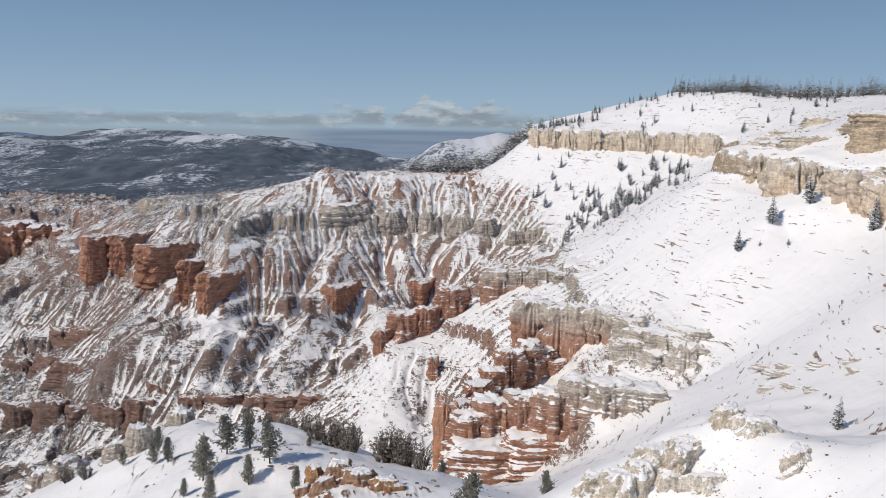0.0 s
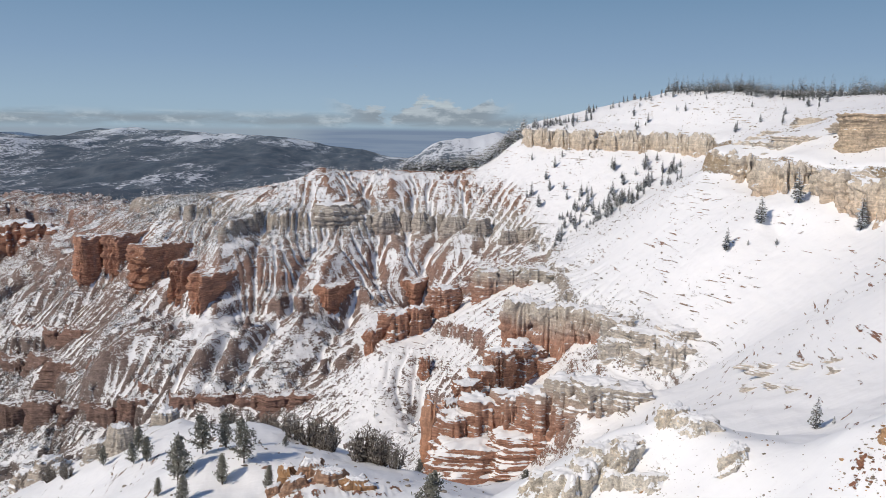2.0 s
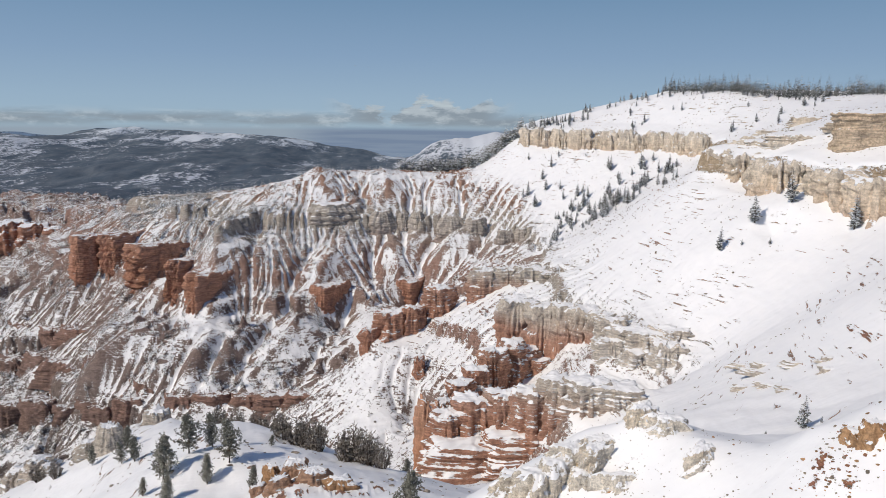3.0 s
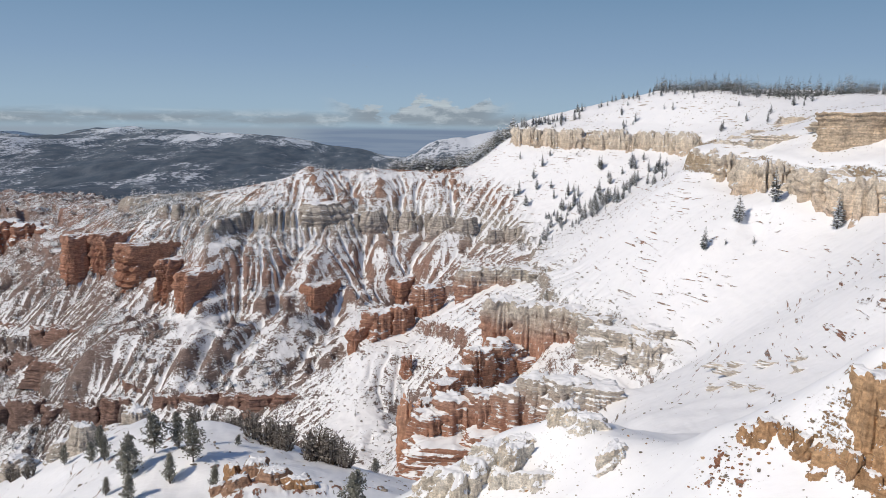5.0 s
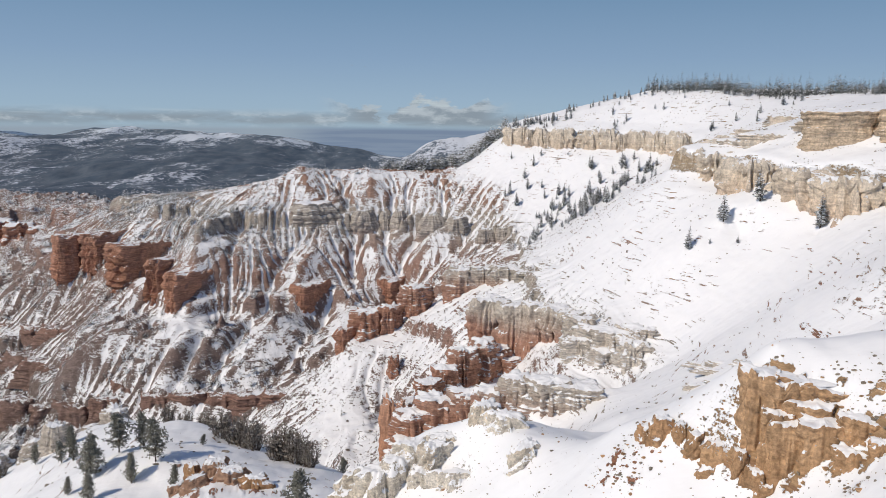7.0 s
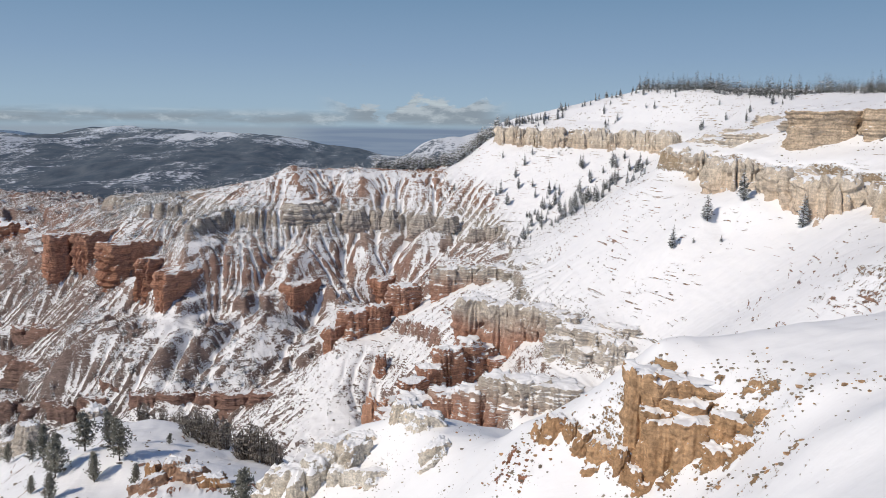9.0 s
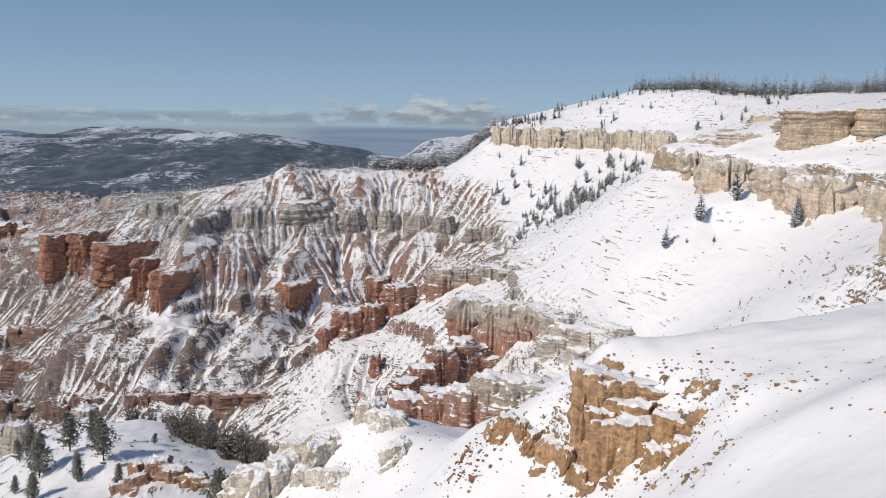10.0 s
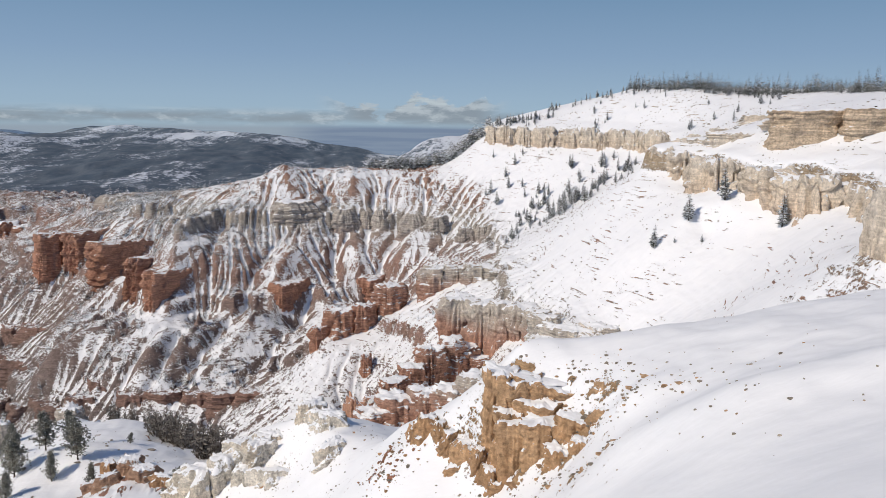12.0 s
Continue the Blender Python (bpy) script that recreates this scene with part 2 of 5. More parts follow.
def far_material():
    """Wooded hills far off, with snowfields and clearings, bluish haze painted into their colours."""
    n = Nodes("hazy_wooded_hills")
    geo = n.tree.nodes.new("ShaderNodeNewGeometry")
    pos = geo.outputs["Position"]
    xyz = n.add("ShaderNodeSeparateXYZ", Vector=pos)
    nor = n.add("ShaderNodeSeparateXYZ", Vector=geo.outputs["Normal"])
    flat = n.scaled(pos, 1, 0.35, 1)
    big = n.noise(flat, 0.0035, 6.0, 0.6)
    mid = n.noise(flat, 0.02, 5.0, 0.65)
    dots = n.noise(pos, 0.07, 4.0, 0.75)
    # blue-grey of distant haze painted into the wood colours
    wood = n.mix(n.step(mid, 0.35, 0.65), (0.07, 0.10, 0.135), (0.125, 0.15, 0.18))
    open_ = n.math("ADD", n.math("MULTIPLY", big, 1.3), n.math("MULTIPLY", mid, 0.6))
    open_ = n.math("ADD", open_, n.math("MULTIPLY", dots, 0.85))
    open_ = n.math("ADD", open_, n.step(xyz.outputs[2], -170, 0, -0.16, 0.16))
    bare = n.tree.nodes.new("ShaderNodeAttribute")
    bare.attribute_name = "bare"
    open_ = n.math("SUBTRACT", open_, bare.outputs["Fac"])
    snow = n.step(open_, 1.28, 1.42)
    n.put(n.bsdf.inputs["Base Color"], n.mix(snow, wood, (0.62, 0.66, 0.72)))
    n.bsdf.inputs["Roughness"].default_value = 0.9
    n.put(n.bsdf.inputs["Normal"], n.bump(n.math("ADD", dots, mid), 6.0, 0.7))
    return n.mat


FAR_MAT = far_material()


def plant_material(name, dark, light, snow_limit):
    n = Nodes(name)
    geo = n.tree.nodes.new("ShaderNodeNewGeometry")
    info = n.tree.nodes.new("ShaderNodeObjectInfo")
    nor = n.add("ShaderNodeSeparateXYZ", Vector=geo.outputs["Normal"])
    mott = n.noise(geo.outputs["Position"], 1.7, 3.0)
    isle = geo.outputs["Random Per Island"]
    tone = n.math("ADD", n.math("MULTIPLY", isle, 0.6), n.math("MULTIPLY", info.outputs["Random"], 0.4))
    green = n.mix(tone, dark, light)
    lie = n.math("ADD", n.math("ABSOLUTE", nor.outputs[2]), n.math("MULTIPLY", n.math("SUBTRACT", mott, 0.5), 0.9))
    lie = n.math("ADD", lie, n.math("MULTIPLY", n.math("SUBTRACT", isle, 0.5), 0.5))
    snow = n.step(lie, snow_limit, snow_limit + 0.15)
    n.put(n.bsdf.inputs["Base Color"], n.mix(snow, green, (0.75, 0.78, 0.82)))
    n.bsdf.inputs["Roughness"].default_value = 0.8
    return n.mat


NEEDLE_MAT = plant_material("spruce_needles", (0.105, 0.11, 0.097), (0.25, 0.25, 0.23), 0.72)
PINE_MAT = plant_material("pine_needles", (0.125, 0.128, 0.105), (0.31, 0.302, 0.255), 1.0)
FROST_MAT = plant_material("frosted_needles", (0.09, 0.10, 0.095), (0.23, 0.235, 0.225), 0.88)
TWIG_MAT = plant_material("bare_twigs", (0.14, 0.125, 0.11), (0.33, 0.30, 0.265), 0.95)
BARK_MAT = plant_material("bark", (0.07, 0.05, 0.04), (0.11, 0.085, 0.065), 1.5)


# ---- the lie of the land ----
# lines of the land: crests, rims, feet and beds, as (x, y, z)
LAND = {
    "upper rim": [(45, 549, -9), (81, 514, -9), (110, 494, -9), (129, 480, -8), (152, 440, -8), (140, 370, -9), (104, 325, -12),
                  (120, 294, -15), (131, 263, -19), (146, 225, -20), (136, 185, -21), (110, 158, -22), (97, 154, -40), (116, 120, -24)],
    "plateau": [(126, 522, 14), (139, 530, 22), (169, 494, 19), (60, 575, 2), (215, 420, 16), (190, 330, 10), (150, 290, 1), (190, 250, 4), (260, 500, 21), (330, 320, 13), (250, 200, 6), (170, 110, -6)],
    "slope under the rim": [(57, 503, -31), (65, 504, -27), (121, 448, -30), (90, 444, -45), (62, 460, -54), (55, 438, -68), (9, 513, -48),
                            (114, 265, -27), (102, 269, -35), (108, 264, -40), (126, 246, -36), (88, 265, -46), (97, 244, -52), (73, 260, -63), (118, 295, -24)],
    "upper ridge": [(-30, 547, -39), (-62, 537, -36), (-108, 529, -34), (-128, 530, -46), (-154, 522, -53), (-211, 520, -64), (-262, 560, -68), (-330, 640, -76), (-430, 800, -90), (-600, 830, -92), (18, 558, -31), (48, 600, -4), (15, 605, -38), (-20, 610, -48), (-55, 620, -57)],
    "face": [(-76, 522, -48), (-62, 486, -69), (-54, 489, -71), (-140, 489, -62), (-111, 475, -68), (29, 446, -74), (-179, 494, -79),
             (-95, 446, -90), (-47, 461, -96), (-129, 437, -83), (-82, 411, -106), (-93, 410, -114), (-219, 478, -92), (-259, 505, -97), (-2, 440, -88), (-20, 400, -110)],
    "lower face": [(-183, 414, -104), (-160, 407, -104), (-229, 443, -124), (-161, 374, -124), (-126, 378, -125), (-199, 376, -133), (-215, 376, -144),
                   (-312, 532, -109), (-278, 456, -150), (-222, 363, -158), (-134, 347, -140), (-65, 362, -127), (-400, 620, -125), (-380, 480, -160)],
    "gorge bed": [(-130, 336, -153), (-98, 331, -148), (-180, 345, -164), (-215, 354, -172), (-41, 305, -119), (-23, 300, -128), (-90, 300, -146), (-200, 318, -164), (-245, 385, -172), (-300, 330, -190), (-160, 250, -165), (-45, 230, -128), (-60, 190, -104), (-110, 200, -108), (-30, 180, -100)],
    "middle spur": [(51, 332, -66), (25, 350, -75), (7, 353, -84), (-7, 347, -92), (-18, 350, -97), (-44, 339, -104), (27, 296, -78), (33, 285, -84), (2, 296, -104), (-23, 319, -113),
                    (51, 253, -74), (58, 248, -74), (50, 238, -86), (60, 230, -84), (70, 220, -76), (25, 204, -80), (0, 218, -96), (-17, 228, -118), (-10, 200, -110), (6, 214, -113), (30, 278, -94), (40, 262, -88), (20, 199, -96), (33, 192, -85), (78, 200, -61)],
    "tree shelf": [(-42.8, 105.4, -53), (-53.7, 107, -56.6), (-45, 102, -54.8), (-37, 98, -53.6), (-38.2, 114, -54.2), (-51.6, 112, -54.8), (-29.5, 98, -50.8), (-41, 127, -58.5), (-34.4, 125, -60), (-24.3, 110.5, -55), (-12.4, 68, -41.4), (-75.7, 165, -71.5), (-63.5, 150, -66), (-51, 140, -62), (-84, 165, -76), (-62, 135, -63), (-89, 178, -80), (-106, 180, -90), (-40, 140, -64), (-14, 92, -50), (-30, 70, -47), (-90, 120, -78)],
    "right hollow": [(55, 125, -54), (40, 160, -68), (60, 90, -38), (80, 140, -48), (30, 75, -40), (5, 120, -70)],
    "near crest": [(22.5, 35, -10.4), (29, 36, -9.6), (37, 37, -8.4), (60, 42, -6), (90, 60, -9), (17.8, 34.6, -12.0), (18.8, 34.8, -11.0), (19.8, 35.4, -10.7), (16, 38.5, -14.8), (12.5, 40, -17.6), (8, 44.5, -20.2), (5, 49, -20.8), (0, 50, -23.8), (-2.3, 51, -26), (-9, 56, -32), (14, 46, -22), (20, 45, -18.5), (27, 46, -16)],
    "near slope": [(22.3, 27.7, -10.6), (26.6, 26.8, -9), (24.3, 21.9, -8.7), (21.5, 10, -6.2), (15.5, 33.8, -16.7), (17.6, 31.4, -16.6), (20.3, 28.6, -13.9), (16, 27, -17.8), (12.2, 35.5, -17.6), (4, 46, -24), (7, 40, -23), (0, 35, -30), (-20, 50, -46), (-40, 60, -52)],
    "behind": [(15, -2, -6.5), (0, 0, -20), (-15, 0, -26), (40, -10, -4), (60, 10, -4), (120, -60, -2), (0, -60, -8), (-120, -60, -40), (-200, 120, -120), (-90, 40, -66), (-350, 200, -170), (0, -400, 10), (300, -200, 10), (-400, -300, -60)],
    "far": [(30, 700, -60), (-100, 660, -90), (-250, 760, -125), (-500, 1050, -150), (0, 1000, -160), (500, 900, 0), (500, 1400, -120), (-900, 1200, -160), (-900, 500, -190), (-900, 0, -150), (900, 0, 20), (900, 500, 40), (0, -900, 20),
            (0, 1900, -190), (-1200, 2000, -190), (1400, 2000, -160), (0, 3200, -140), (-2000, 3200, -120), (2000, 3200, -110), (0, 4700, -230), (-620, 4300, -215), (-950, 4300, -125), (-1450, 4300, -85), (-600, 3300, -200), (600, 4500, -240), (-1100, 3300, -160), (-2600, 4200, -90), (2600, 4200, -80)],
}
KNOTS = np.array([p for line in LAND.values() for p in line], float)


def gaps(a, b):
    return np.hypot(a[:, None, 0] - b[None, :, 0], a[:, None, 1] - b[None, :, 1])


count = len(KNOTS)
system = np.zeros((count + 1, count + 1))
system[:count, :count] = gaps(KNOTS, KNOTS)
system[:count, count] = system[count, :count] = 1
PULL = np.linalg.solve(system, np.r_[KNOTS[:, 2], 0])


def lie(x, y):
    """The smooth lie of the land through its crests, rims, feet and beds."""
    out = np.empty(x.size)
    q = np.c_[x.ravel(), y.ravel()]
    for i in range(0, len(q), 20000):
        out[i:i + 20000] = gaps(q[i:i + 20000], KNOTS) @ PULL[:count] + PULL[count]
    return out.reshape(x.shape)


def smooth(a, b, v):
    u = np.clip((v - a) / (b - a), 0, 1)
    return u * u * (3 - 2 * u)


def grain(x, y, seed=0):
    """Gradient noise, about -0.7 to 0.7."""
    ix, iy = np.floor(x).astype(np.int64), np.floor(y).astype(np.int64)
    fx, fy = x - ix, y - iy
    u, v = fx ** 3 * (fx * (fx * 6 - 15) + 10), fy ** 3 * (fy * (fy * 6 - 15) + 10)

    def corner(dx, dy):
        h = ((ix + dx) * 374761393 + (iy + dy) * 668265263 + seed * 974634777) & 0xFFFFFFFF
        h = ((h ^ (h >> 13)) * 1274126177) & 0xFFFFFFFF
        a = ((h ^ (h >> 16)) & 0xFFFF) * (2 * np.pi / 65536)
        return np.cos(a) * (fx - dx) + np.sin(a) * (fy - dy)

    low = corner(0, 0) * (1 - u) + corner(1, 0) * u
    high = corner(0, 1) * (1 - u) + corner(1, 1) * u
    return low * (1 - v) + high * v


def layers(x, y, octaves, seed=0, gain=0.5):
    total, amp = np.zeros(x.shape), 1.0
    for k in range(octaves):
        total += amp * grain(x * 2 ** k, y * 2 ** k, seed + 17 * k)
        amp *= gain
    return total


def ridged(x, y, seed=0):
    """Sharp crests and rounded beds, 0 to 1."""
    return 1 - np.minimum(1, np.abs(grain(x, y, seed)) * 2.4)


def ribs(x, y, wide, lean):
    """Spurs side by side: their height, -0.5 to 0.5, and a measure across the rills of their flanks."""
    off = np.abs(x / wide - np.floor(x / wide) - 0.5) * 2
    return 0.5 - off ** 0.85, off * wide * 0.5 * 0.85 + lean * y


# spurs that hang from the canyon wall: their lines in plan, lift and half width
HIGH_SPURS = [([(-66, 492), (-79, 462), (-88, 435), (-90, 408), (-101, 374), (-115, 349)], 12, 17),
    ([(-52, 486), (-46, 465), (-39, 431)], 10, 15),
    ([(14, 474), (-8, 464), (-24, 444)], 8, 14),
    ([(-26, 494), (-34, 476), (-44, 456)], 6, 11),
    ([(-111, 531), (-122, 514), (-140, 503)], 3, 12),
    ([(-108, 531), (-100, 512), (-96, 500)], 3, 10)]
SIDE_SPURS = [([(-57, 531), (-55, 515), (-54, 500)], 6, 15),
    ([(-20, 540), (-16, 520), (-13, 498)], 3, 11),
    ([(-156, 506), (-157, 474), (-155, 445), (-149, 420), (-146, 395)], 15, 21),
    ([(-222, 520), (-262, 492), (-290, 468)], 7, 16),
    ([(-262, 540), (-300, 508), (-330, 480)], 8, 18)]
LOW_SPURS = [([(-121, 404), (-125, 387), (-131, 350)], 8, 10),
    ([(-97, 394), (-107, 371), (-113, 352)], 5, 8),
    ([(-138, 401), (-141, 377), (-146, 352)], 7, 9),
    ([(-176, 396), (-196, 380), (-212, 362)], 7, 12),
    ([(-196, 424), (-222, 404), (-240, 380)], 7, 14),
    ([(-236, 440), (-262, 420), (-285, 398)], 7, 14)]
# hollows at the feet of the buttes: place, depth, width
FEET = [(-250, 488, 10, 12), (-214, 460, 9, 13), (-192, 470, 16, 11), (-180, 418, 13, 13), (-158, 404, 9, 12), (-134, 412, 15, 11), (-80, 413, 16, 11), (-33, 433, 16, 11)]
CARVED = (-345.0, 110.0, 262.0, 612.0, 1.0)


def spur_lift(x, y):
    """How far the spurs lift the land."""
    out = np.zeros(x.shape)
    for line, lift, wide in HIGH_SPURS + SIDE_SPURS + LOW_SPURS:
        most = np.zeros(x.shape)
        for k, ((x0, y0), (x1, y1)) in enumerate(zip(line, line[1:])):
            dx, dy = x1 - x0, y1 - y0
            u = np.clip(((x - x0) * dx + (y - y0) * dy) / (dx * dx + dy * dy), 0, 1)
            gap = np.hypot(x - x0 - u * dx, y - y0 - u * dy)
            s = (k + u) / (len(line) - 1)
            most = np.maximum(most, np.clip(1 - gap / wide, 0, 1) * np.minimum(1, 2.5 * s) * np.minimum(1, 0.35 + 2.2 * (1 - s)))
        out = np.maximum(out, lift * most)
    for fx, fy, drop, wide in FEET:
        out = out - drop * np.exp(-((x - fx) ** 2 + (y - fy) ** 2) / (2 * wide * wide))
    return out


def soften(z, n):
    """A running mean over n cells each way."""
    for axis in (0, 1):
        for _ in range(2):
            pad = [(n, n) if k == axis else (0, 0) for k in (0, 1)]
            run = np.cumsum(np.pad(z, pad, mode="edge"), axis)
            run = np.concatenate([np.zeros_like(np.take(run, [0], axis)), run], axis)
            size = z.shape[axis]
            z = (np.take(run, np.arange(2 * n + 1, 2 * n + 1 + size), axis) - np.take(run, np.arange(size), axis)) / (2 * n + 1)
    return z


def carve():
    """Rain run down the canyon wall: the rills that it cuts, and the ribs left between them."""
    x0, x1, y0, y1, cell = CARVED
    X, Y = np.meshgrid(np.arange(x0, x1, cell), np.arange(y0, y1, cell))
    rows, cols = X.shape
    base = lie(X, Y) + spur_lift(X, Y)
    z = (base + 0.8 * layers(X / 15, Y / 15, 3, 201) + 0.5 * layers(X / 4, Y / 4, 3, 203)).ravel()
    g = np.random.default_rng(12)
    for batch in range(30):
        n = 11000
        px, py = g.uniform(1, cols - 3, n), g.uniform(1, rows - 3, n)
        vx, vy = np.zeros(n), np.zeros(n)
        for step in range(34):
            ix, iy = px.astype(np.int64), py.astype(np.int64)
            fx, fy = px - ix, py - iy
            k = iy * cols + ix
            a, b, c, d = z[k], z[k + 1], z[k + cols], z[k + cols + 1]
            gx, gy = (b - a) * (1 - fy) + (d - c) * fy, (c - a) * (1 - fx) + (d - b) * fx
            steep = np.hypot(gx, gy)
            vx, vy = 0.35 * vx - gx / (steep + 1e-6), 0.35 * vy - gy / (steep + 1e-6)
            size = np.hypot(vx, vy) + 1e-6
            vx, vy = vx / size, vy / size
            cut = 0.015 * np.minimum(steep / cell, 1.2) * min(1, 0.35 + step / 12)
            w = np.stack([(1 - fx) * (1 - fy), fx * (1 - fy), (1 - fx) * fy, fx * fy])
            at = np.stack([k, k + 1, k + cols, k + cols + 1])
            z -= np.bincount(at.ravel(), (w * cut).ravel(), z.size)
            px, py = np.clip(px + vx, 1, cols - 3), np.clip(py + vy, 1, rows - 3)
        # what stands too steep slips
        q = z.reshape(rows, cols)
        for _ in range(3):
            for axis in (0, 1):
                gap = np.diff(q, axis=axis)
                slip = np.sign(gap) * np.clip(np.abs(gap) - 1.55 * cell, 0, None) * 0.3
                if axis == 0:
                    q[:-1] += slip
                    q[1:] -= slip
                else:
                    q[:, :-1] += slip
                    q[:, 1:] -= slip
        z = q.ravel()
    z = z.reshape(rows, cols)
    worn = z - base
    worn = worn - 0.85 * soften(worn, 11)
    worn = 5.5 * np.tanh(worn / 4.2)
    rib = (z - soften(z, 2)) / 0.38
    return worn, np.clip(rib, -1.5, 1.5)


WORN, RIBBED = carve()


def sampled(table, x, y):
    """A table of the carved ground, read between its cells."""
    x0, x1, y0, y1, cell = CARVED
    rows, cols = table.shape
    u, v = np.clip((x - x0) / cell, 0, cols - 1.001), np.clip((y - y0) / cell, 0, rows - 1.001)
    i, j = u.astype(np.int64), v.astype(np.int64)
    fx, fy = u - i, v - j
    return (table[j, i] * (1 - fx) + table[j, i + 1] * fx) * (1 - fy) + (table[j + 1, i] * (1 - fx) + table[j + 1, i + 1] * fx) * fy


def carved_part(x, y):
    """One where the wall is carved, fading out at the edges of the table."""
    x0, x1, y0, y1, cell = CARVED
    return smooth(x0, x0 + 40, x) * smooth(x1, x1 - 20, x) * smooth(y0, y0 + 25, y) * smooth(y1, y1 - 30, y)


# the edge between the gullied badlands and the open snow slope
EDGE_Y = (180, 225, 250, 275, 300, 350, 446, 500, 530, 560)
EDGE_X = (40, 72, 70, 58, 52, 50, 52, 38, 12, 8)
# beds that stand out as cliffs: the bed's middle, half the stretch of slope it takes over, its height
CLIFFS = ((-67, 10, 10), (-92, 10, 10), (-104, 7, 6), (-147, 11, 12))
RIM = (-12.5, 11, 8)
# banked snow behind the rocks of the near spur: place, lift, width
MOUNDS = [(5.6, 49.6, 0.3, 1.6), (1.6, 50.4, 0.7, 1.2), (-1.2, 50.0, 0.5, 1.0), (-28, 98, 1.2, 4.0), (-100, 184, 3.0, 8.0), (21, 24.3, 0.35, 1.2), (22.6, 23.3, 0.4, 1.2), (24.3, 22.4, 0.4, 1.2), (26.2, 21.6, 0.4, 1.3), (28.5, 20.8, 0.4, 1.4), (31, 20, 0.4, 1.5)]

# where rock breaks through the snow of the near spur and the tree shelf: place and half width
TAN_PATCHES = [(14.4, 36.4, 0.9), (13.4, 37.7, 0.7), (15, 35.2, 0.5), (16.9, 32.2, 0.6), (16.5, 33, 0.5), (17.3, 31.6, 0.5), (20.8, 29.4, 0.7), (20.4, 30.4, 0.8), (20.9, 25.2, 0.28), 
               (21.8, 31, 0.6), (22.2, 30.2, 0.6), (20.8, 32.4, 0.6), (24.1, 26.5, 0.35), (19.8, 25.6, 0.25), (19.2, 27.8, 0.3), (18.4, 33.6, 1.2), (19.6, 32.4, 1.3), (18.2, 32, 1.1), (19.6, 30.2, 1.1),
               (18.7, 30.9, 1.0), (20.2, 29, 0.8)]
SPUR_PATCHES = [(11.9, 37, 0.6), (12.1, 34.8, 0.45), (11.2, 36, 0.4), (1.0, 48.2, 0.8), (-1.4, 47.4, 1.0), (2.8, 46.2, 0.5), (7.6, 43.2, 0.6), (3.5, 46.0, 0.5), (8.1, 40.2, 0.4), (0.2, 47.4, 0.6)]
SHELF_PATCHES = [(-33.6, 96.5, 1.6), (-30, 93, 2.2), (-27.6, 89, 2.4), (-22.4, 88.8, 2.2), (-25, 91, 1.8), (-18, 91, 1.7), (-13, 91, 1.6), (-31, 89.5, 1.8), (-35, 92, 1.5), (-20, 88, 1.6)]


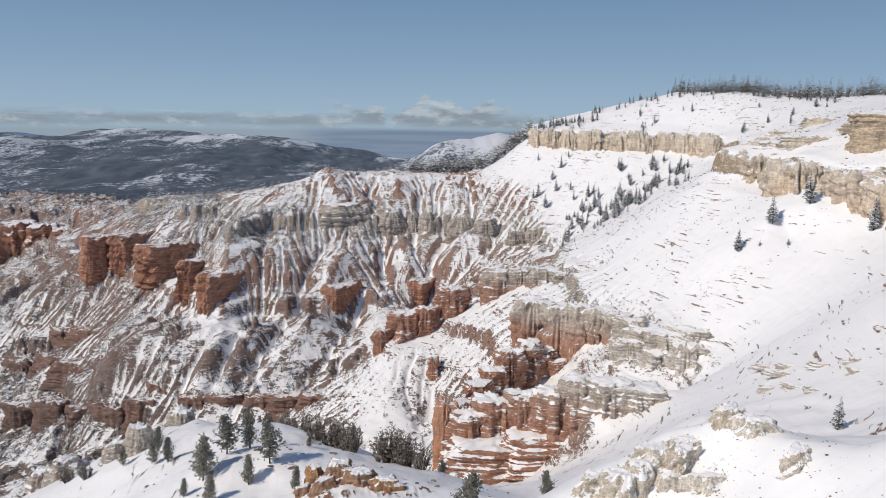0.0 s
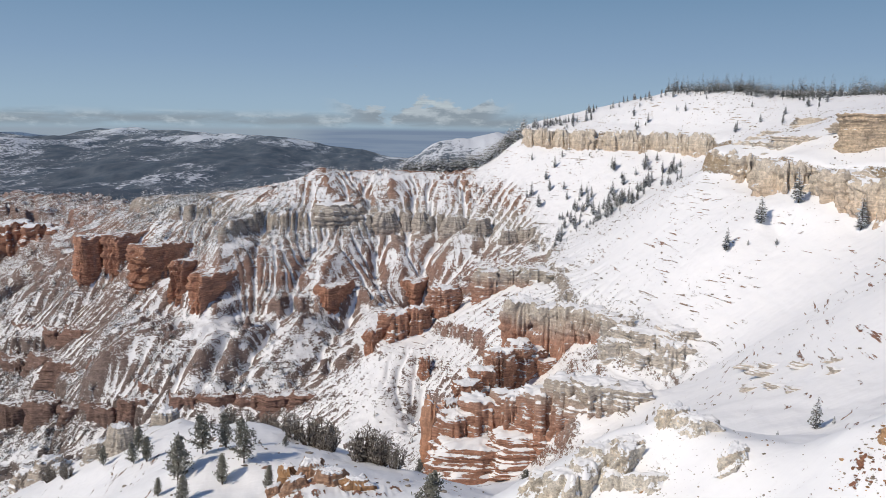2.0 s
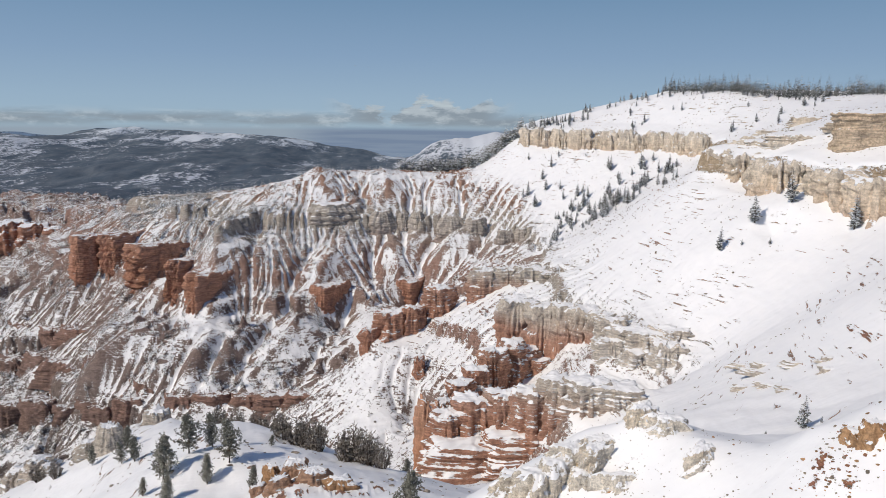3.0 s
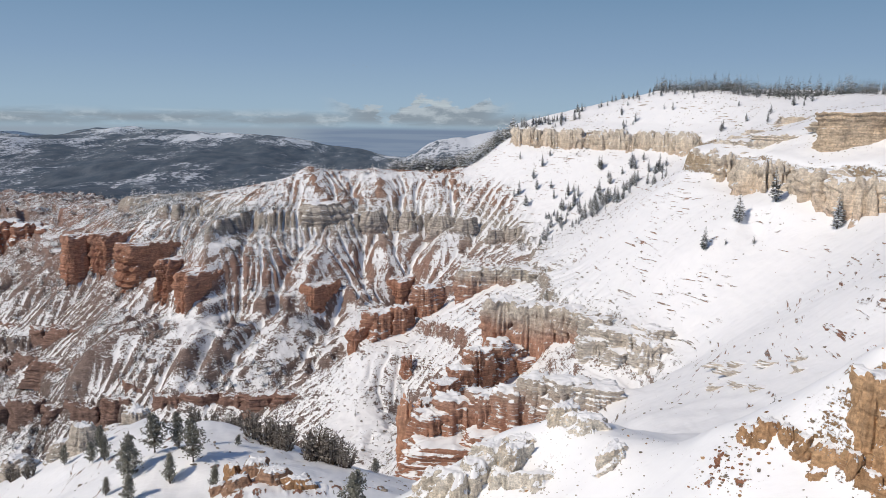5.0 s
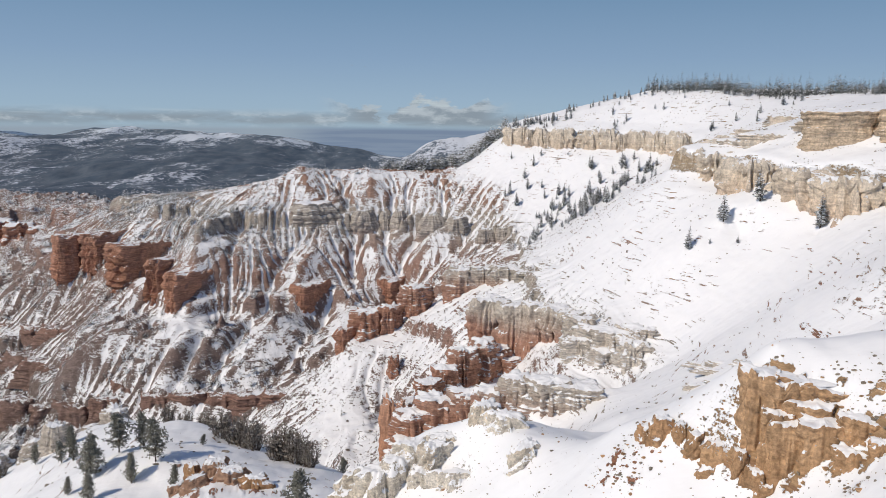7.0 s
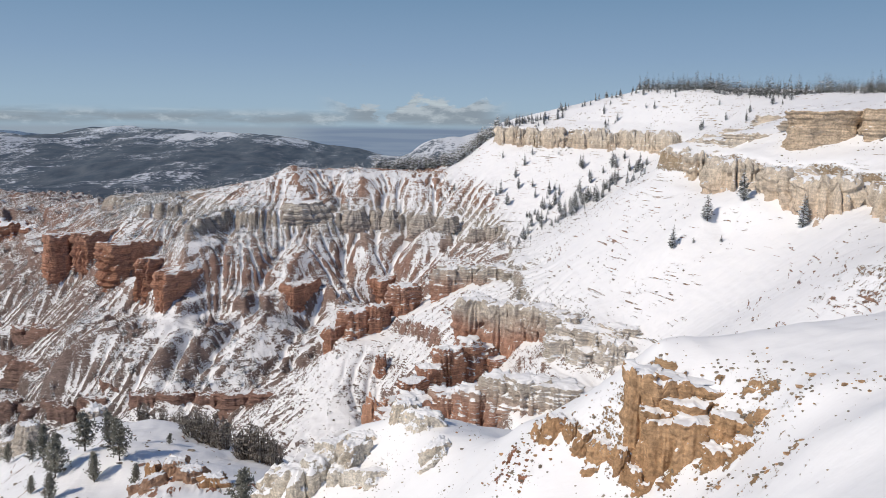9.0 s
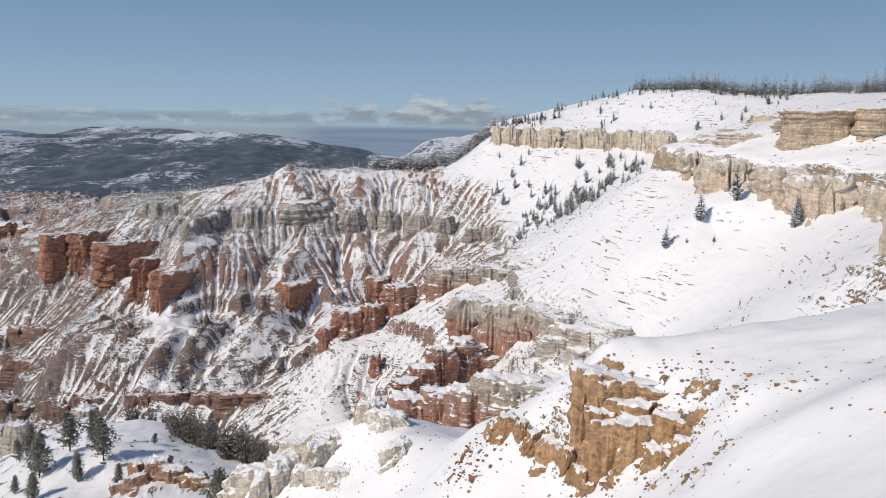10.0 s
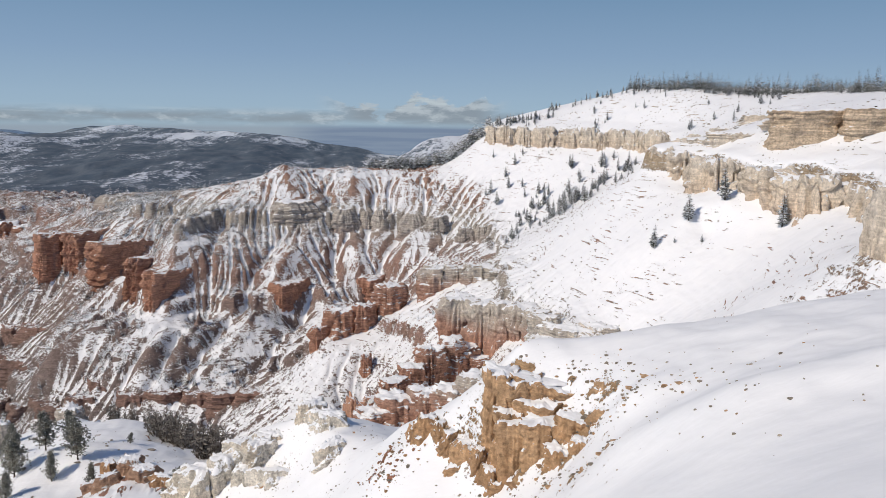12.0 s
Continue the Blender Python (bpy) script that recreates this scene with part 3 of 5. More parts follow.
def ground(x, y, flow=False):
    """Height of the land, and how bare of snow it is."""
    x, y = np.atleast_1d(np.asarray(x, float)), np.atleast_1d(np.asarray(y, float))
    z = lie(x, y)
    away = np.hypot(x, y)
    mid = smooth(170, 230, away) * smooth(1150, 950, away)
    left = smooth(10, -14, x - np.interp(y, EDGE_Y, EDGE_X))
    bad = mid * left * np.maximum(smooth(640, 570, y), smooth(-160, -220, x))
    bend = 9 * grain(x / 60, y / 60, 3)
    # spurs and flutes run down the face, slanting where it turns away
    slant = (y - 470) * (0.75 * smooth(-110, -230, x) - 0.35 * smooth(-40, 20, x))
    xx = x - slant
    spur = ridged((xx + bend + 0.25 * (y - 440)) / 46, y / 190, 5) - 0.55
    # side spurs hang from the face, broad above and narrow at its foot, and shed rills down both flanks
    low = smooth(-100, -112, z)
    sway = bend * 0.8 + 22 * grain(x / 75, y / 160, 17) + 8 * grain(x / 27, y / 45, 7) + 1.5 * grain(x / 7, y / 9, 19)
    high_rib, high_run = ribs(xx + sway, y, 29.0, 0.26)
    low_rib, low_run = ribs(xx + 0.6 * sway, y, 15.0, 0.42)
    rib = (1 - low) * high_rib + low * low_rib
    course = (1 - low) * high_run + low * low_run + 1.6 * grain(x / 9, y / 9, 23)
    rill = ridged(course / 4.6 + 0.3 * grain(x / 8, y / 8, 9), y / 60, 11) - 0.5
    upper = smooth(-85, -60, z)
    crest = smooth(-34, -62, z) * 0.82 + 0.18
    # the middle spur carries open snow between its crags
    calm = 1 - 0.4 * smooth(-62, -46, x) * smooth(385, 360, y)
    bad0, bad = bad, bad * calm
    old = 1 - carved_part(x, y)
    z = z + bad * old * crest * (8.0 * spur * (1 - 0.7 * upper) + (11.0 + 3.0 * low) * np.clip(0.5 + 1.5 * grain(x / 38, y / 50, 15), 0.08, 1.2) * rib + 1.1 * rill + 1.5 * (ridged(x / 17, y / 21, 13) - 0.5))
    z = z + bad * old * crest * (2.0 + 3.0 * smooth(-150, -220, x)) * layers(x / 24, y / 24, 4, 21)
    z = z + bad * old * smooth(-150, -220, x) * 3.5 * (ridged((x + 0.8 * y) / 15, (y - 0.8 * x) / 26, 25) - 0.5)
    z = z + bad * (1 - old) * (spur_lift(x, y) + sampled(WORN, x, y))
    ribbed = bad * (1 - old) * (sampled(RIBBED, x, y) * np.clip(0.75 + 1.3 * layers(x / 21, y / 26, 2, 205), 0.5, 1.4) + 0.36 * layers(x / 9, y / 9, 3, 207))
    # the open slopes roll gently
    z = z + (1 - bad) * mid * (2.2 * grain(x / 55, y / 55, 31) + 0.5 * layers(x / 12, y / 12, 3, 33))
    dip = 0.03 * (530 - np.clip(y, 0, 900))
    bed = z + dip
    band = np.zeros(z.shape)
    for k, (middle, reach, height) in enumerate(CLIFFS):
        here = smooth(-0.15, 0.2, grain(x / 48, y / 70, 41 + k) + 0.25 * grain(x / 17, y / 17, 51 + k))
        u = np.clip((bed - middle - 5 * grain(x / 90, y / 90, 61 + k) - 1.6 * grain(x / 9, y / 9, 71 + k)) / reach, -1, 1)
        band += bad * here * height / 2 * (np.tanh(13 * u) - u)
    middle, reach, height = RIM
    u = np.clip((bed - middle - 2.0 - 3.0 * grain(x / 12, y / 12, 81)) / reach, -1, 1)
    rim = mid * smooth(30, 55, x) * smooth(90, 130, y)
    band += rim * height / 2 * (np.tanh(11 * u) - u)
    z = z + band
    # thin ledges
    step = 2.0
    part = (z + dip) / step + 0.5 * grain(x / 25, y / 25, 91)
    part = part - np.floor(part)
    ledge = (np.tanh(7 * (part - 0.5)) / np.tanh(3.5) * 0.5 + 0.5 - part) * step
    z = z + ledge * mid * (bad * (0.3 + 0.5 * grain(x / 40, y / 40, 93)) + (1 - bad) * np.clip(layers(x / 26, y / 26, 3, 95) * 1.5 - 0.2, 0, 0.08))
    z = z + bad * 0.55 * layers(x / 3.5, y / 3.5, 2, 101)
    z = z + (1 - bad) * mid * 0.10 * layers(x / 3, y / 3, 2, 103)
    # near slopes: drifts and buried stones
    near = smooth(200, 150, away)
    z = z + near * smooth(45, 90, away) * (1.6 * layers(x / 26, y / 26, 3, 111)) + near * (0.30 * layers(x / 5, y / 5, 4, 113) * smooth(8, 40, away) + 0.5 * smooth(60, 100, away) * layers(x / 9, y / 9, 3, 115))
    for bx, by, lift, wide in MOUNDS:
        z = z + lift * np.exp(-((x - bx) ** 2 + (y - by) ** 2) / (2 * wide * wide))
    rocky = np.zeros(z.shape)
    if np.min(np.abs(y - 60)) < 60:
        close = (np.hypot(x, y) < 110) & (y > 5)
        cx, cy = x[close], y[close]
        ragged = layers(cx / 0.8, cy / 0.8, 5, 141, 0.6)
        most = np.zeros(cx.shape)
        for bx, by, wide in TAN_PATCHES + SPUR_PATCHES + SHELF_PATCHES:
            gap = np.hypot(cx - bx, cy - by) / wide
            most = np.maximum(most, np.where(gap < 2.2, smooth(-0.28, 0.42, 0.55 - gap + 1.05 * ragged), 0) * min(1, 0.25 + 0.8 * wide))
        rocky[close] = most
        z[close] += most * (0.16 + 0.2 * np.tanh(3 * layers(cx / 0.7, cy / 1.2, 3, 143)) + 0.10 * layers(cx / 0.25, cy / 0.3, 2, 145))
    # far hills
    far = smooth(700, 1500, away)
    z = z + far * (70 * layers(x / 900, y / 1500, 5, 121, 0.55) + 14 * ridged(x / 300, y / 500, 123))
    hump = np.exp(-(np.abs(x - 70) / 225) ** 5 - ((y - 2500) / 420) ** 2)
    z = z + 80 * hump * (1 + 0.12 * layers(x / 90, y / 200, 3, 125))
    bare = bad * (0.08 + 0.17 * grain(x / 50, y / 50, 131) + old * (0.22 * rill + 0.10 * rib) + (1 - old) * (0.40 * ribbed - 0.10) - 0.13 * smooth(-104, -122, z) * smooth(-190, -150, x) + 0.10 * smooth(-170, -250, x) * smooth(500, 580, y) + 0.05 * smooth(-80, -130, x) * smooth(-66, -56, z) - 0.06 * smooth(-64, -56, z) * smooth(-38, -44, z) + 0.10 * smooth(-41, -37, z) + 0.08 * smooth(-165, -215, x) + 0.05 * smooth(-135, -180, x) * smooth(465, 500, y)) - (1 - bad) * mid * (0.21 - 0.05 * smooth(-6, 4, z) + 0.4 * np.exp(-((x - 110) ** 2 + (y - 265) ** 2) / 300)) - near * 0.22 + 0.72 * rocky - 0.16 * hump * far + mid * 0.2 * np.exp(-((x - 77 - (343 - y) * 0.77 - 2.5 * grain(x / 9, y / 9, 209)) / 1.3) ** 2) * smooth(345, 338, y) * smooth(312, 318, y)
    if flow:
        return z, bare, course, bad
    return z, bare


def height(x, y):
    return float(ground(np.array([x]), np.array([y]))[0][0])


def sheet_mesh(name, verts, quads):
    """A mesh from whole arrays of corners and four-sided faces."""
    me = bpy.data.meshes.new(name)
    me.vertices.add(len(verts))
    me.vertices.foreach_set("co", np.ascontiguousarray(verts, np.float32).ravel())
    me.loops.add(quads.size)
    me.loops.foreach_set("vertex_index", quads.astype(np.int32).ravel())
    me.polygons.add(len(quads))
    me.polygons.foreach_set("loop_start", np.arange(0, quads.size, 4, dtype=np.int32))
    me.update(calc_edges=True)
    return me


def grid_quads(rows, cols, closed=False):
    i = np.arange(rows - 1)[:, None]
    j = np.arange(cols if closed else cols - 1)[None, :]
    k = (j + 1) % cols
    return np.stack(np.broadcast_arrays(i * cols + j, i * cols + k, (i + 1) * cols + k, (i + 1) * cols + j), -1).reshape(-1, 4)


def build_ground():
    """One sheet from below the flight line to the horizon, finest over the canyon."""
    span = np.r_[np.arange(-42, 42.01, 0.105), np.linspace(47, 313, 50)]
    reach = [0.05, 2.5, 5.0]
    while reach[-1] < 4930:
        r = reach[-1]
        reach.append(r * (1.012 if r < 30 else 1.009 if r < 48 else 1.0035 if r < 86 else 1.010 if r < 220 else 1.0027 if r < 640 else 1.007 if r < 1050 else 1.016))
    reach = np.array(reach)
    a = np.radians(span)[None, :]
    x, y = np.sin(a) * reach[:, None], np.cos(a) * reach[:, None] - 25
    z, bare, course, cut = ground(x, y, True)
    verts = np.stack([x, y, z], -1).reshape(-1, 3)
    quads = grid_quads(len(reach), len(span), True)[:, ::-1]
    me = sheet_mesh("ground", verts, quads)
    me.polygons.foreach_set("use_smooth", np.ones(len(quads), bool))
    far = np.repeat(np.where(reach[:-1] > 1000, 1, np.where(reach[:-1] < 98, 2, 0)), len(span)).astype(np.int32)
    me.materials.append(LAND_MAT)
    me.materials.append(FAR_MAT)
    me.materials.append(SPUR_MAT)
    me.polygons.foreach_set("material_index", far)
    layer = me.attributes.new("bare", "FLOAT", "POINT")
    layer.data.foreach_set("value", bare.ravel().astype(np.float32))
    layer = me.attributes.new("course", "FLOAT", "POINT")
    layer.data.foreach_set("value", course.ravel().astype(np.float32))
    layer = me.attributes.new("gullied", "FLOAT", "POINT")
    layer.data.foreach_set("value", cut.ravel().astype(np.float32))
    return tagged(new("ground", me), "snow-covered badland slopes cut into red and cream beds", "ground", kind="structure")


build_ground()


# ---- building helpers ----
def part(name, me, mat, parent=None, label=""):
    """Links a mesh as one object, under a thing where there is one."""
    ob = new(name, me)
    if mat and not me.materials:
        me.materials.append(mat)
    if parent:
        ob.parent = parent
    return tagged(ob, label)


def sink(x, y, reach):
    """The lowest ground under a thing of that half width."""
    a = np.linspace(0, 2 * np.pi, 9)[:-1]
    return float(ground(x + reach * np.cos(a), y + reach * np.sin(a))[0].min())


def crag_mesh(name, w, d, h, seed, foot=0.0, turn=0.0, around=72, up=40, taper=0.14, crack=0.16, ledge=0.10, dome=0.14, square=3.2, slant=0.0, beds=2.6, blocky=0.10, sides=0, jag=1.0, shoulder=0.86, lumpy=0.16, skew=0.3):
    """A mass of bedded rock: cracked columns, overhanging beds, an uneven rounded top. Its foot is the origin."""
    a = np.linspace(0, 2 * np.pi, around, endpoint=False)
    v = np.linspace(0, 1, up)
    A, V = np.meshgrid(a, v)
    c, s = np.cos(A), np.sin(A)
    round_ = (np.abs(c) ** square + np.abs(s) ** square) ** (-1 / square)
    if sides:
        # flat faces with sharp corners
        pick = np.random.default_rng(seed)
        facing = (np.arange(sides) + pick.uniform(-skew, skew, sides)) * 2 * np.pi / sides
        apart = pick.uniform(0.84, 1.08, sides)
        flat = np.min(np.where(np.cos(A[..., None] - facing) > 0.15, apart / np.maximum(np.cos(A[..., None] - facing), 0.15), 9), -1)
        round_ = 0.25 * round_ + 0.75 * np.minimum(flat, 1.35)
    size = min(w, d)
    run = np.stack([c, s], 0) * (0.5 * (w + d) / 2)
    ax, ay = run[0] + 31.7 * seed, run[1] + 12.3 * seed
    # cracks run nearly upright, beds run level
    split = np.clip(np.abs(grain(ax / (size * 0.20) + 0.15 * V, ay / (size * 0.20), seed)) * 3.2, 0, 1)
    split2 = np.clip(np.abs(grain(ax / (size * 0.09), ay / (size * 0.09) + 0.3 * V, seed + 5)) * 3.0, 0, 1)
    level = V * h
    bed = grain(level / (h / beds / 2.2) + 0.08 * grain(ax / size * 2, ay / size * 2, seed + 7), np.full_like(V, seed * 1.37), seed + 3)
    bed2 = grain(level / (h / beds / 7) + 0.2 * grain(ax / size * 3, ay / size * 3, seed + 9), np.full_like(V, seed * 2.71), seed + 4)
    lump = layers(ax / (size * 0.45), ay / (size * 0.45) + level / (size * 0.5), 3, seed + 11)
    worn = 1 - 0.8 * smooth(0.78, 0.98, V)
    r = round_ * (1 + taper * (0.5 - V) - crack * worn * (1 - split) - 0.4 * crack * worn * (1 - split2) + ledge * np.tanh(4 * bed) + 0.45 * ledge * np.tanh(4 * bed2) + lumpy * lump)
    r = r * (1 + blocky * np.tanh(3 * layers(ax / (size * 0.6) + 5, ay / (size * 0.6) + level / (size * 0.9), 2, seed + 21)))
    # the top edge is worn round and stands at uneven heights
    crown = 1 - dome * (smooth(0.86, 1.0, V) if shoulder == 0.86 else np.clip((V - shoulder) / (1 - shoulder), 0, 1) ** 2.2)
    r = r * crown
    tall = h * (1 - jag * 0.10 * (1 - split) - jag * 0.10 * (0.5 + layers(ax / (size * 0.35), ay / (size * 0.35), 2, seed + 13)))
    Z = V * tall + slant * r * c * w * 0.5 * V
    X, Y = r * c * w / 2, r * s * d / 2
    rings = [np.stack([X, Y, Z], -1)]
    edge = rings[0][-1]
    soft = sum(np.roll(edge, j, 0) for j in range(-5, 6)) / 11
    for k in range(1, 11):
        f = 1 - k / 10.4
        flat_ = edge * max(0, 1 - k / 3) + soft * min(1, k / 3)
        px, py = flat_[:, 0] * f, flat_[:, 1] * f
        rise = 0.05 * size * (1 - f) + 0.07 * size * layers(px / (size * 0.3) + seed, py / (size * 0.3), 3, seed + 15) * min(1, k / 2)
        z_ = flat_[:, 2] * f + (1 - f) * soft[:, 2].mean() + rise
        rings.append(np.stack([px, py, z_], -1)[None])
    grid = np.concatenate(rings, 0)
    rows = grid.shape[0]
    verts = grid.reshape(-1, 3)
    verts[:, 2] -= foot
    cs, sn = math.cos(turn), math.sin(turn)
    verts[:, 0], verts[:, 1] = verts[:, 0] * cs - verts[:, 1] * sn, verts[:, 0] * sn + verts[:, 1] * cs
    return sheet_mesh(name, verts, grid_quads(rows, around, True))


def crag(name, x, y, top, h, w, label, category, group="", mat=None, deep=None, turn=0.0, seed=1, root=None, **shape):
    """A crag whose top is at that height and whose visible face is h high; its root goes on into the ground."""
    root = 0.45 * h if root is None else root
    me = crag_mesh(name, w, deep or w, h + root, seed, turn=radians(turn), **shape)
    ob = part(name, me, mat or CRAG_MAT)
    ob.location = (x, y, top - h - root)
    return tagged(ob, label, category, group)


def cap_mesh(w, d, seed, turn, thick):
    """A lens of lying snow with a soft overhanging edge."""
    a = np.linspace(0, 2 * np.pi, 40, endpoint=False)
    rim = 1 + 0.25 * layers(np.cos(a) * 1.6 + seed, np.sin(a) * 1.6, 3, seed)
    rows = []
    for f, z in ((0.9, -0.5), (1.0, -0.1), (0.98, 0.4), (0.85, 0.75), (0.6, 0.95), (0.3, 1.05), (0.04, 1.08)):
        x, y = np.cos(a) * rim * f * w / 2, np.sin(a) * rim * f * d / 2
        rows.append(np.stack([x, y, thick * (z + 0.5 * layers(x / w * 3 + seed, y / d * 3, 2, seed + 2))], -1))
    verts = np.concatenate(rows, 0)
    cs, sn = math.cos(radians(turn)), math.sin(radians(turn))
    verts = np.stack([verts[:, 0] * cs - verts[:, 1] * sn, verts[:, 0] * sn + verts[:, 1] * cs, verts[:, 2]], -1)
    me = sheet_mesh("snow_cap", verts, grid_quads(7, 40, True))
    me.polygons.foreach_set("use_smooth", np.ones(len(me.polygons), bool))
    return me


def add_cap(rock, w, d, h, seed, turn, thick=0.16, lower=0.0):
    cap = part("snow_cap", cap_mesh(w, d, seed, turn, thick), SNOW_MAT, rock, "thick rounded cap of snow")
    cap.location = (0, 0, h - lower)
    return cap


# ---- canyon crags ----
BUTTES = [(-262, 500, -80, 25, 28, 18, 56), (-235, 508, -78.5, 28, 46, 20, 56), (-201, 487, -81, 30, 58, 19, 50), (-170, 450, -84, 29, 54, 15, 68), (-148, 427, -87.5, 29, 44, 18, 54), (-82, 428, -95.5, 23, 28, 16, 58), (-33, 448, -96, 22, 28, 16, 58)]
for i, (x, y, top, h, long, thick, turn) in enumerate(BUTTES):
    crag("butte", x, y, top, h, long, "red-orange sandstone butte with a snow-dusted flat top", "butte", "red buttes", BUTTE_MAT,
         deep=thick, turn=turn, seed=100 + i, taper=0.14, crack=0.13, ledge=0.035, dome=0.05, square=6.0, beds=8, blocky=0.07, sides=4, jag=0.6, lumpy=0.05, around=130, up=60, skew=0.06)

SPUR_WALL = [(-48, 339, -98, 21, 9), (-38, 341, -90, 16, 16), (-27, 344, -89, 14, 12), (-15, 349, -80, 11, 14)]
for i, (x, y, top, h, w) in enumerate(SPUR_WALL):
    crag("rock_wall", x, y + 0.3 * w, top, h, w * 1.15, "red banded rock wall stepping up a snowy spur", "rock", "spur wall", deep=w * 0.8, turn=20, seed=130 + i, taper=0.12, ledge=0.05, crack=0.22, beds=7, blocky=0.16, sides=5, jag=0.9, around=100, up=48)

crag("hoodoo", -23, 319, -105, 15, 6.2, "slim red hoodoo standing alone on snow", "hoodoo", seed=140, taper=0.25, ledge=0.16, root=3)

LEDGE = [(8, 350, -70, 15, 14), (19, 349, -69, 14, 12), (29, 345, -68, 12, 12), (39, 340, -69, 8, 12)]
for i, (x, y, top, h, w) in enumerate(LEDGE):
    crag("ledge_block", x, y + 2, top, h, w * 1.4, "grey-topped limestone ledge with a pink foot", "rock", "grey ledge", deep=w * 0.9, turn=8, seed=150 + i, taper=0.16, ledge=0.05, crack=0.26, beds=6, blocky=0.2, sides=6, jag=1.0, around=110, up=46)

MIDDLE = [(19, 292, -71, 23, 13), (29, 285, -71, 24, 11), (36, 280, -70, 19, 10), (44, 275, -70, 14, 11), (48, 265, -70, 10, 8)]
for i, (x, y, top, h, w) in enumerate(MIDDLE):
    crag("cliff_buttress", x, y + 2, top, h, w * 1.5, "grey and red cliff buttress with a snowy head", "cliff", "middle cliff", FLUTE_MAT, deep=w * 1.2, turn=-20, seed=160 + i, around=130, up=52, taper=0.16, crack=0.22, ledge=0.045, beds=7, blocky=0.18, sides=6, jag=0.5, lumpy=0.2)

CREAM = [(50, 254, -67.5, 10, 10, -25), (49, 248, -74, 8, 9, -10), (59, 246, -69.8, 9, 19, -30), (64, 236, -70.6, 12, 12, -45), (56, 243, -76.4, 5, 13, -20), (67, 243, -68.5, 6, 12, -40)]
for i, (x, y, top, h, w, turn) in enumerate(CREAM):
    crag("ledge_block", x, y + 1, top, h, w * 1.25, "cream layered limestone ledges with snow on each", "rock", "cream ledges", LEDGE_MAT, deep=w * 0.8, turn=turn, seed=170 + i, taper=0.16, ledge=0.045, crack=0.32, beds=6, blocky=0.28, sides=6, jag=1.2, around=110, up=48)

STAIR = [(16, 275, -84, 17, 11), (8, 268, -85, 17, 10), (1, 260, -90, 16, 10), (-5, 250, -92, 13, 9), (-10, 241, -95, 20, 8), (21, 279, -88, 13, 13), (12, 275, -91, 14, 10), (5, 268, -97, 13, 10), (-4, 258, -101, 12, 9), (27, 276, -92, 8, 9)]
for i, (x, y, top, h, w) in enumerate(STAIR):
    crag("rock_tower", x, y + 2, top, h, w * 1.25, "brick-red rock tower, banded, with snow on its ledges", "rock", "red stair", BAND_MAT, deep=w * 1.1, turn=25, seed=180 + i, around=110, up=50, taper=0.2, ledge=0.06, crack=0.24, beds=7, blocky=0.2, sides=6, jag=0.5)
crag("rock_fin", -16, 231, -90.5, 27, 9.5, "tall smooth orange-red rock fin with upright cracks", "rock", mat=FIN_MAT, deep=6.5, turn=-8, seed=195, around=110, taper=0.14, ledge=0.012, crack=0.12, dome=0.08, blocky=0.08, sides=6, jag=0.8)

FRONT = [(-9, 217, -89, 22, 10), (0, 218, -85, 18, 10), (9, 215, -82, 18, 10), (17, 210, -79, 16, 10), (24, 206, -74, 16, 10), (32, 203, -73, 13, 10),
         (39, 200, -74, 9, 9)]
for i, (x, y, top, h, w) in enumerate(FRONT):
    crag("cliff_buttress", x, y + 1, top, h, w * 1.75, "dark red cliff with level bands of snow" if i not in (4, 5, 6) else "pale limestone cliff above a red foot", "cliff", "banded front", BAND_MAT,
         deep=w * 1.2, turn=-12, seed=200 + i, around=120, up=52, taper=0.28, ledge=0.06, crack=0.26, beds=8, dome=0.1, blocky=0.18, sides=6, jag=0.5)
for i, (x, y, top, h, w, d) in enumerate([(0, 212, -96.5, 12, 32, 17), (13, 210, -92.5, 9, 22, 13)]):
    crag("cliff_terrace", x, y, top, h, w * 1.08, "dark red cliff terrace striped with level snow", "cliff", "banded front", BAND_MAT, deep=d, turn=4, seed=212 + i, around=120, up=56, taper=0.3, ledge=0.05, crack=0.10, beds=5, square=5, blocky=0.05, jag=0.4)

DOMES = [(-151, 493, -65, 12, 14, 0.5), (-134, 492, -62, 13, 15, 0.5), (-122, 489, -58, 14, 15, 0.5), (-94, 488, -54.5, 15, 29, 0.3), (-57, 489, -59.5, 19, 20, 0.55), (-43, 489, -61, 9, 6, 0.6), (-33, 488, -60, 12, 11, 0.65), (-10, 472, -59.5, 13, 15, 0.6), (6, 468, -61.5, 7, 13, 0.3), (34, 450, -64, 20, 9, 0.4), (43, 446, -67, 17, 8, 0.4), (24, 452, -66, 10, 10, 0.3)]
for i, (x, y, top, h, w, dome) in enumerate(DOMES):
    crag("rock_dome", x, y + 2, top, h, w * 1.25, "rounded grey limestone dome below a snowy slope", "rock", "grey domes", DOME_MAT, deep=w * 0.8 + 3, turn=8 * (i % 3), seed=220 + i, taper=0.2, dome=dome, square=2.8, crack=0.13, ledge=0.05, blocky=0.16, jag=0.7, beds=7, shoulder=0.5, around=96, up=44, sides=7, lumpy=0.2)

